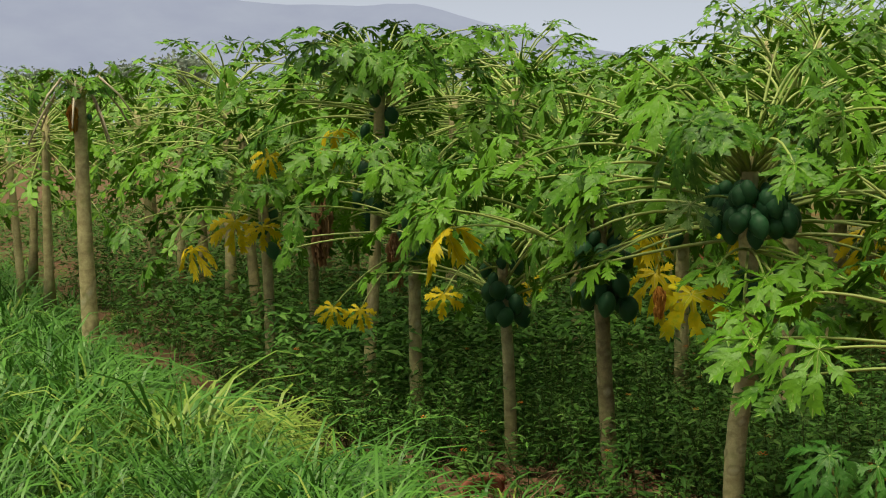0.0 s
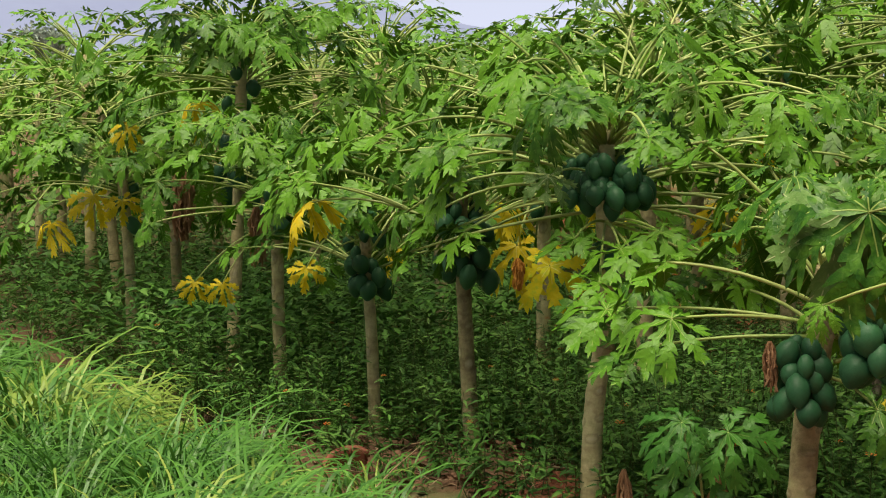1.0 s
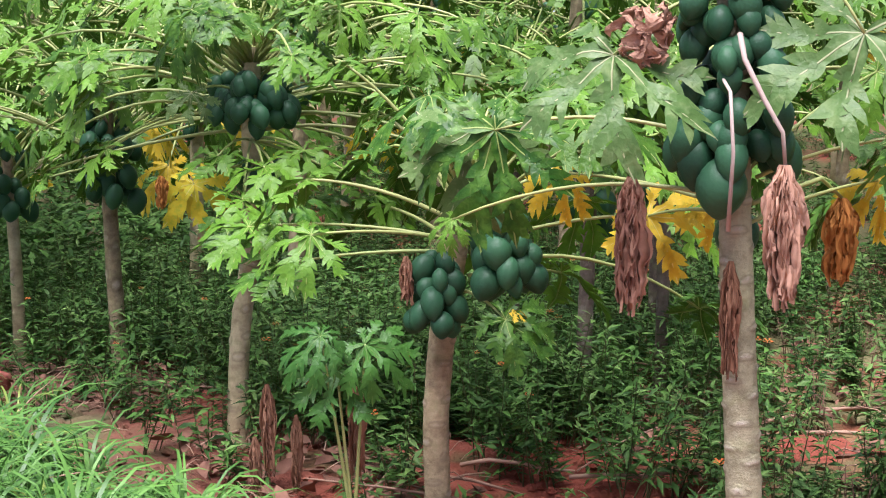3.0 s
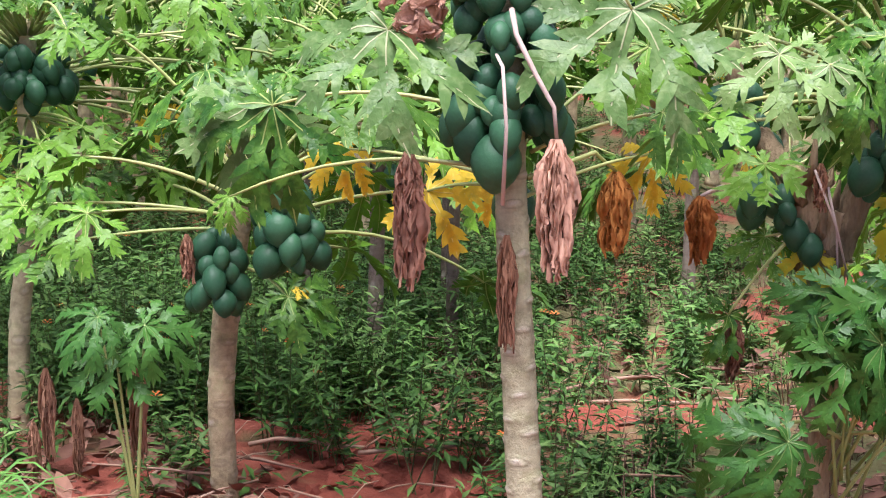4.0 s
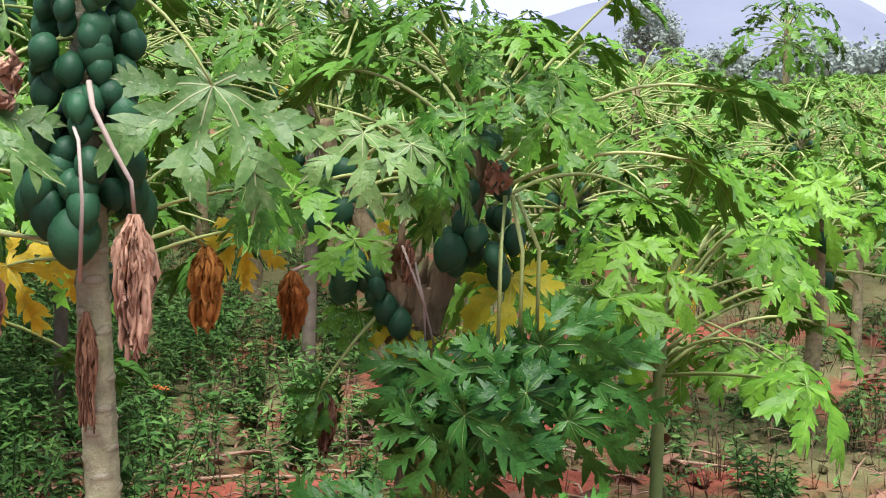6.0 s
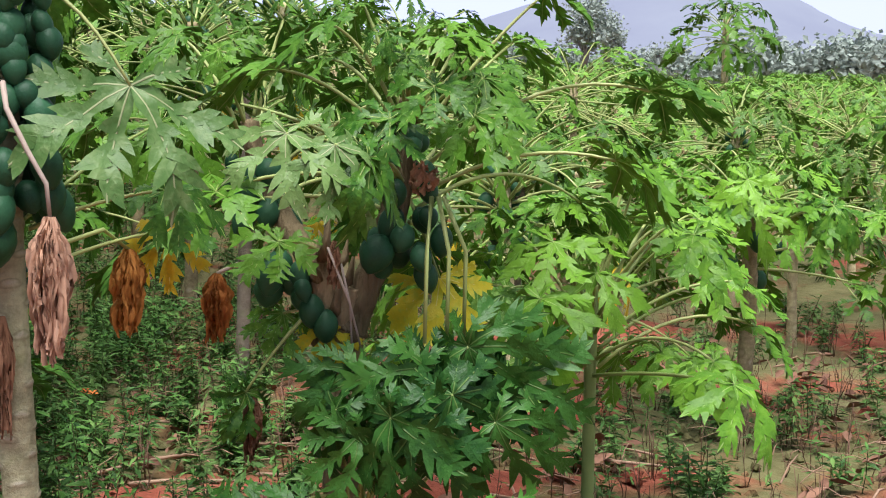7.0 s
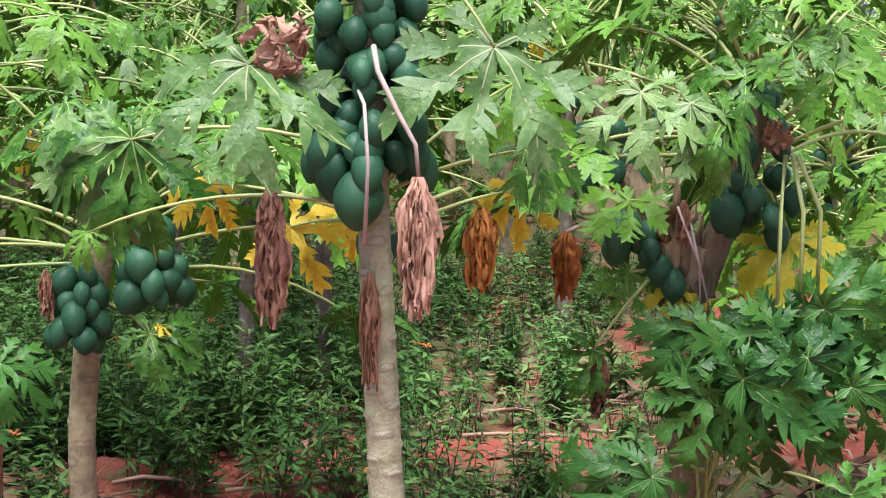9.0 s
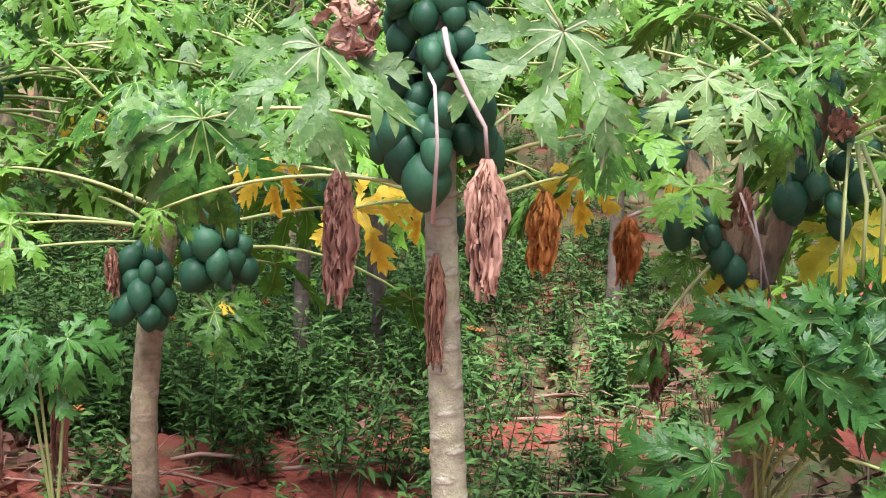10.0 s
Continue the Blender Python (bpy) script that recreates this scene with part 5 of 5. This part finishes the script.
    # low sprouts on the open soil
    for k in range(900):
        az, d = r.uniform(-6, 56), 4.7 + 6.5 * r.random() ** 1.2
        x, y = d * math.sin(radians(az)), d * math.cos(radians(az))
        if row_place(x, y)[0] < 0.0:
            continue
        base = V(x, y, ground_z(x, y) + 0.01)
        tall = r.uniform(0.03, 0.16)
        for j in range(r.randint(4, 9)):
            a = r.uniform(0, 6.28)
            put_leaf(1 if r.random() < 0.6 else 0, base + V(r.gauss(0, 0.015), r.gauss(0, 0.015), tall * r.random()), V(math.cos(a), math.sin(a), r.uniform(0.2, 1.4)), r.uniform(0.04, 0.10), r.uniform(0.8, 1.4))
    # coarse weeds along the far rows
    for k in range(2600):
        az, d = r.uniform(-27, 2), 11 + 34 * r.random() ** 1.3
        x, y = d * math.sin(radians(az)), d * math.cos(radians(az))
        if row_place(x, y)[0] < -0.35 - 0.05 * row_place(x, y)[1]:
            continue
        base = V(x, y, ground_z(x, y))
        for j in range(34):
            put_leaf(r.choice((0, 0, 0, 1)), base + V(r.gauss(0, 0.16), r.gauss(0, 0.16), r.uniform(0.02, 0.9)), V(r.uniform(-1, 1), r.uniform(-1, 1), r.uniform(-.2, .5)), r.uniform(0.07, 0.16), r.uniform(1.1, 1.7))
    tagged(new("undergrowth", mesh_from("undergrowth", *out[0], [WEED_LEAF])), "dense dark green leafy weeds beneath the papaya trees", "weeds", kind="stuff")
    tagged(new("pale_undergrowth", mesh_from("pale_undergrowth", *out[1], [PALE_WEED_LEAF])), "light green leafy weeds between the trunks", "weeds", kind="stuff")
    tagged(new("weed_stems", mesh_from("weed_stems", *out[2], [WEED_STEM])), "thin brown stalks of the weeds", "weed stems", kind="stuff")
    tagged(new("weed_flowers", mesh_from("weed_flowers", blooms_v, blooms_f, [FLOWER])), "small orange-red flower heads on the weeds", "flowers", kind="stuff")


weeds()


# ---- tall grass on the verge ----
def grass():
    r = rng(9)
    verts, faces, pv, pf = [], [], [], []
    clumps = 0
    while clumps < 1350:
        s = -2.5 + 30 * r.random() ** 1.15
        q = -0.1 - 6.1 * r.random() ** 1.2
        edge = -0.80 - 0.055 * max(0, s) + 0.25 * noise.noise(V(s * 0.9, 4, 0))
        stray = q > edge
        if stray and (q > edge + 0.9 or r.random() < 0.8):
            continue
        p = ROW0 + ALONG * (s + 1.6) + ACROSS * q
        d = math.hypot(p.x, p.y)
        az = math.degrees(math.atan2(p.x, p.y))
        if d < 4.6 or not -27 < az < 1.8 or p.y < 0:
            continue
        clumps += 1
        pale = noise.noise(V(p.x * 0.55, p.y * 0.55, 20)) > 0.3 or r.random() < 0.07
        vs, fs = (pv, pf) if pale else (verts, faces)
        hgt = r.uniform(0.35, 0.75) * (1 + 0.9 * noise.noise(V(p.x * 1.6, p.y * 1.6, 40))) * (0.62 if q > edge - 0.6 else 0.95)
        z0 = ground_z(p.x, p.y) - 0.03
        if stray:
            hgt *= 0.7
        for b in range(14 if stray else r.randint(46, 64) if d < 8 else r.randint(30, 40) if d < 12 else 18):
            a = r.uniform(0, 6.283)
            L = hgt * r.uniform(0.6, 1.35)
            up = r.uniform(0.72, 0.99)
            curve = r.uniform(0.9, 2.3)
            w = r.uniform(0.0045, 0.0105) * (1.4 if d > 9 else 1)
            base = V(p.x + r.gauss(0, 0.035), p.y + r.gauss(0, 0.035), z0)
            pos, o, n = base.copy(), len(vs), 7 if d < 8 else 5
            side = V(-math.sin(a), math.cos(a), 0)
            for i in range(n):
                u = i / (n - 1)
                el = math.asin(up) - curve * u * u * 1.5
                step = L / (n - 1)
                pos = pos + V(math.cos(a) * math.cos(el), math.sin(a) * math.cos(el), math.sin(el)) * step
                ww = w * (0.55 + 0.45 * min(1, u * 4)) * (1 - u ** 3)
                vs.append(pos - side * ww)
                vs.append(pos + side * ww + V(0, 0, ww * 0.5))
            for i in range(n - 1):
                fs.append((o + 2 * i, o + 2 * i + 1, o + 2 * i + 3, o + 2 * i + 2))
    tagged(new("tall_grass", mesh_from("tall_grass", verts, faces, [GRASS])), "tall bright green arching grass on the verge", "grass", kind="stuff")
    tagged(new("pale_grass", mesh_from("pale_grass", pv, pf, [PALE_GRASS])), "yellowish-green tufts among the tall grass", "grass", kind="stuff")


grass()


# ---- litter on the soil ----
def litter():
    r = rng(21)
    verts, faces = [], []
    for i in range(950):
        az, d = r.uniform(-14, 56), 4.6 + 7 * r.random() ** 1.3
        x, y = d * math.sin(radians(az)), d * math.cos(radians(az))
        q, s = row_place(x, y)
        if q < -0.8:
            continue
        a, L = r.uniform(0, 6.28), r.uniform(0.08, 0.42) * (1.5 if i % 6 == 0 else 0.7)
        z = ground_z(x, y) + 0.05 + r.random() * 0.05
        p0 = V(x, y, z)
        p1 = p0 + V(math.cos(a) * L, math.sin(a) * L, r.uniform(-0.03, 0.10) * L * 3)
        m = p0.lerp(p1, 0.5) + V(0, 0, r.uniform(0, 0.03))
        w = r.uniform(0.004, 0.008) if i % 6 == 0 else r.uniform(0.0015, 0.004)
        v, f = tube([p0, m, p1], [w, w, w * 0.6], 4)
        o = len(verts)
        verts += v
        faces += [tuple(k + o for k in q) for q in f]
    lv, lf = [], []
    for i in range(2900):
        az, d = r.uniform(-10, 56) if i % 3 else r.uniform(-9, 20), 4.7 + 7 * r.random() ** 1.2
        x, y = d * math.sin(radians(az)), d * math.cos(radians(az))
        if row_place(x, y)[0] < -0.5 or noise.noise(V(x * 0.9, y * 0.9, 5)) < -0.1:
            continue
        fr = frame_of(V(r.uniform(-.6, .6), r.uniform(-.6, .6), 1), V(r.uniform(-1, 1), r.uniform(-1, 1), 0))
        s, o = r.uniform(0.025, 0.085), len(lv)
        c = V(x, y, ground_z(x, y) + 0.045 + 0.05 * r.random())
        lv += [c + fr @ V(*p) * s for p in ((-1, 0, 0), (-0.3, 0.42, 0.3), (-0.2, 0, 0), (-0.3, -0.38, 0.25), (0.4, 0.34, 0.4), (0.45, 0, 0.1), (0.35, -0.3, 0.35), (1, 0.05, 0.3))]
        lf += [tuple(k + o for k in q) for q in ((0, 2, 1), (0, 3, 2), (1, 2, 5, 4), (2, 3, 6, 5), (4, 5, 7), (5, 6, 7))]
    tagged(new("fallen_leaves", mesh_from("fallen_leaves", lv, lf, [FALLEN_LEAF])), "curled brown leaf scraps scattered on the soil", "litter", kind="stuff")
    tagged(new("straw_litter", mesh_from("straw_litter", verts, faces, [STRAW])), "scattered dry stalks and straw on the soil", "litter", kind="stuff")


litter()


# ---- far tree line ----
def round_tree(x, y, z, height, width, seed, label="hazy grey-green distant tree", trunk_share=0.45):
    r = rng(seed)
    ob = tagged(new("distant_tree"), label, "tree", "distant trees")
    ob.matrix_basis = Matrix.Translation((x, y, z))
    top = height * trunk_share
    v, f = tube([V(0, 0, -1), V(0.1, 0, top * 0.6), V(0.0, 0.1, height * 0.8)], [height * 0.035, height * 0.025, height * 0.008], 7)
    tv, tf = list(v), list(f)
    blobs = []
    for k in range(11):
        a = k * 2.4
        tip = V(math.cos(a) * width * 0.36 * r.uniform(.5, 1), math.sin(a) * width * 0.36 * r.uniform(.5, 1), top + (height - top) * r.uniform(0.3, 0.95))
        v, f = tube([V(0, 0, top * r.uniform(0.7, 1.1)), tip * 0.6 + V(0, 0, top * 0.4), tip], [height * 0.014, height * 0.01, height * 0.004], 4)
        o = len(tv)
        tv += v
        tf += [tuple(i + o for i in q) for q in f]
        blobs.append((tip, width * r.uniform(0.16, 0.28)))
    part("trunk", mesh_from("tree_trunk", tv, tf, [HAZED_TREE_BARK]), ob)
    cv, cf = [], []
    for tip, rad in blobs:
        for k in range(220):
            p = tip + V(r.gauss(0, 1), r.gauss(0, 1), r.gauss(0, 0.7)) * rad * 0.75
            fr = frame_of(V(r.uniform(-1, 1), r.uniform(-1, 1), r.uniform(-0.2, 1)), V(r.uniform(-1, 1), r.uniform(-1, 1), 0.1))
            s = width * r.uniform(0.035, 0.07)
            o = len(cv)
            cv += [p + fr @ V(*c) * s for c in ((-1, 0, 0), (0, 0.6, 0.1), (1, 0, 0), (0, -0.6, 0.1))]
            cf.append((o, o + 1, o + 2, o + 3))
    part("crown", mesh_from("tree_crown", cv, cf, [HAZED_TREE_LEAF], smooth=False), ob)
    return ob


def far_trees():
    r = rng(31)
    spots = [(-16.2, 130, 5.4), (-18.5, 140, 5.3), (-21.9, 140, 5.2), (-25.5, 150, 5.0)]
    spots += [(38 + 1.25 * i + r.uniform(-.4, .4), r.uniform(110, 170), r.uniform(3.2, 5.0)) for i in range(14)]
    for i, (az, d, h) in enumerate(spots):
        x, y = d * math.sin(radians(az)), d * math.cos(radians(az))
        wide = h * r.uniform(0.9, 1.3)
        if az < 0:
            h, wide = h * 1.6, h * 0.7
        round_tree(x, y, ground_z(x, y), h, wide, 400 + i, trunk_share=0.72 if az < 0 else 0.45)


far_trees()


# ---- single things ----
tall = Papaya((17.2, 16.6, 0), "tall distant papaya tree standing above the field", seed=501)
tall.trunk([V(17.2, 16.6, -0.1), V(17.25, 16.6, 1.6), V(17.2, 16.6, 2.95)], 0.08, 0.05, None, 24, 10)
tall.crown((17.2, 16.6, 2.95), 26, 0.40, 0.75, MID_BLADES, low=-25, high=70)


def palm(x, y, height, seed):
    r = rng(seed)
    ob = tagged(new("palm_tree"), "small hazy distant palm tree on the horizon", "palm tree", "distant trees")
    ob.matrix_basis = Matrix.Translation((x, y, 0))
    v, f = tube([V(0, 0, -0.5), V(0.1, 0, height * 0.5), V(0, 0, height)], [0.22, 0.17, 0.14], 7)
    part("trunk", mesh_from("palm_trunk", v, f, [HAZED_TREE_BARK]), ob)
    fv, ff = [], []
    for k in range(22):
        a, el = k * 2.4, r.uniform(-0.4, 1.2)
        p = V(0, 0, height)
        for i in range(9):
            e = el - 0.16 * i
            d = V(math.cos(a) * math.cos(e), math.sin(a) * math.cos(e), math.sin(e))
            side = V(-math.sin(a), math.cos(a), 0)
            for sgn in (-1, 1):
                o = len(fv)
                tip = p + side * sgn * 0.32 * (1 - i / 11) + d * 0.12 - V(0, 0, 0.12)
                fv += [p, p + d * 0.12, tip]
                ff.append((o, o + 1, o + 2))
            p = p + d * 0.17
    part("crown", mesh_from("palm_crown", fv, ff, [HAZED_TREE_LEAF], smooth=False), ob)


palm(74.5, 79.5, 3.6, 1)
palm(88.0, 84.0, 3.2, 2)
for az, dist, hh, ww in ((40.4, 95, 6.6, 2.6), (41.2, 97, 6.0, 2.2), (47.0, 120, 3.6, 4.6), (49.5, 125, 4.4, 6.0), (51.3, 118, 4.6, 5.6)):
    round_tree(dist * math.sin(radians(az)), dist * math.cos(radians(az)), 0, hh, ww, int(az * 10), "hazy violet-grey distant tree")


def dead_stalks():
    r = rng(71)
    verts, faces = [], []
    for i in range(620):
        az, d = r.uniform(24, 56), 5.0 + 7.5 * r.random() ** 1.2
        x, y = d * math.sin(radians(az)), d * math.cos(radians(az))
        base = V(x, y, ground_z(x, y) - 0.02)
        for k in range(r.choice((1, 1, 2, 3))):
            top = base + V(r.gauss(0, 0.04), r.gauss(0, 0.04), r.uniform(0.08, 0.34))
            mid = base.lerp(top, 0.5) + V(r.gauss(0, 0.012), r.gauss(0, 0.012), 0)
            for p, q in ((base, mid, top), 0.0032), ((mid, mid.lerp(top, 0.5) + V(r.gauss(0, 0.02), r.gauss(0, 0.02), 0.02), top + V(r.gauss(0, 0.05), r.gauss(0, 0.05), -0.03)), 0.002):
                v, f = tube(list(p), [q, q * 0.85, q * 0.6], 4)
                o = len(verts)
                verts += v
                faces += [tuple(j + o for j in g) for g in f]
    tagged(new("dead_stalks", mesh_from("dead_stalks", verts, faces, [DEAD_STALK])), "short dead brown weed stalks standing on bare soil", "dead stalks", kind="stuff")


dead_stalks()


def clods():
    r = rng(61)
    verts, faces = [], []
    for i in range(1500):
        az, d = r.uniform(-10, 56), 5.0 + 5.0 * r.random()
        x, y = d * math.sin(radians(az)), d * math.cos(radians(az))
        q, s = row_place(x, y)
        if q < -0.6:
            continue
        rad = r.uniform(0.012, 0.045) * (1.6 if r.random() < 0.06 else 1)
        c = V(x, y, ground_z(x, y) + 0.06 * noise.noise(V(x * 0.7, y * 0.7, 0)) + rad * 0.2)
        o = len(verts)
        for k, (px, py, pz) in enumerate(((1, 0, 0), (0.3, 0.95, 0), (-0.8, 0.6, 0), (-0.8, -0.6, 0), (0.3, -0.95, 0), (0.5, 0.35, 0.7), (-0.4, 0.45, 0.75), (-0.2, -0.55, 0.7), (0, 0, -0.6))):
            j = r.uniform(0.7, 1.25)
            verts.append(c + V(px * j, py * j, pz * j) * rad)
        for t in ((0, 1, 5), (1, 6, 5), (1, 2, 6), (2, 3, 6), (3, 7, 6), (3, 4, 7), (4, 0, 7), (0, 5, 7), (5, 6, 7), (1, 0, 8), (2, 1, 8), (3, 2, 8), (4, 3, 8), (0, 4, 8)):
            faces.append(tuple(o + k for k in t))
    tagged(new("soil_clods", mesh_from("soil_clods", verts, faces, [SOIL], smooth=False)), "crumbled lumps of red soil", "soil", kind="stuff")


clods()


def dry_stem(x, y, heading, length, seed):
    r = rng(seed)
    z = ground_z(x, y) + 0.07
    d = V(math.sin(radians(heading)), math.cos(radians(heading)), 0)
    pts = [V(0, 0, 0) + d * length * u + V(0, 0, 0.05 * math.sin(u * 3.1) * r.random() + r.uniform(-0.008, 0.008)) for u in (0, 0.25, 0.5, 0.75, 1.0)]
    v, f = tube(pts, [0.010, 0.0095, 0.009, 0.008, 0.006], 6)
    ob = tagged(new("dry_stem", mesh_from("dry_stem", v, f, [STRAW])), "fallen pale dry stem lying on the soil", "stem", "fallen stems")
    ob.matrix_basis = Matrix.Translation((x, y, z))


for i, (x, y, hd, ln) in enumerate(((2.6, 6.4, 80, 0.9), (2.9, 6.2, 120, 0.7), (3.2, 6.6, 95, 0.8), (2.2, 5.9, 60, 0.6), (3.5, 6.1, 140, 0.7), (3.0, 7.2, 85, 1.0), (1.6, 5.7, 100, 0.6), (2.0, 6.8, 70, 0.8),
                                    (0.7, 5.6, 30, 0.5), (4.4, 6.4, 150, 0.9), (5.2, 6.6, 110, 0.8), (1.2, 6.0, 115, 0.5), (0.1, 6.6, 40, 0.6), (4.9, 5.6, 135, 0.7))):
    dry_stem(x, y, hd, ln, i)


def broken_pot(x, y):
    """A half-buried round clay rim with a gap."""
    ob = tagged(new("clay_pot"), "half-buried broken red clay pot rim", "pot")
    ob.matrix_basis = Matrix.Translation((x, y, ground_z(x, y))) @ pose(0, 0, 0, 24, -12, 10)
    verts, faces = [], []
    n = 30
    prof = ((0.125, -0.06), (0.135, 0.05), (0.15, 0.07), (0.15, 0.085), (0.125, 0.085), (0.118, 0.05), (0.11, -0.06))
    for i in range(n):
        a = radians(20 + 320 * i / (n - 1))
        for rr, z in prof:
            verts.append((rr * math.cos(a), rr * math.sin(a), z))
    m = len(prof)
    for i in range(n - 1):
        for k in range(m - 1):
            o = i * m + k
            faces.append((o, o + m, o + m + 1, o + 1))
    faces.append(tuple(range(m)))
    faces.append(tuple((n - 1) * m + k for k in range(m))[::-1])
    part("rim", mesh_from("pot_rim", verts, faces, [CLAY]), ob)


broken_pot(-0.98, 8.45)
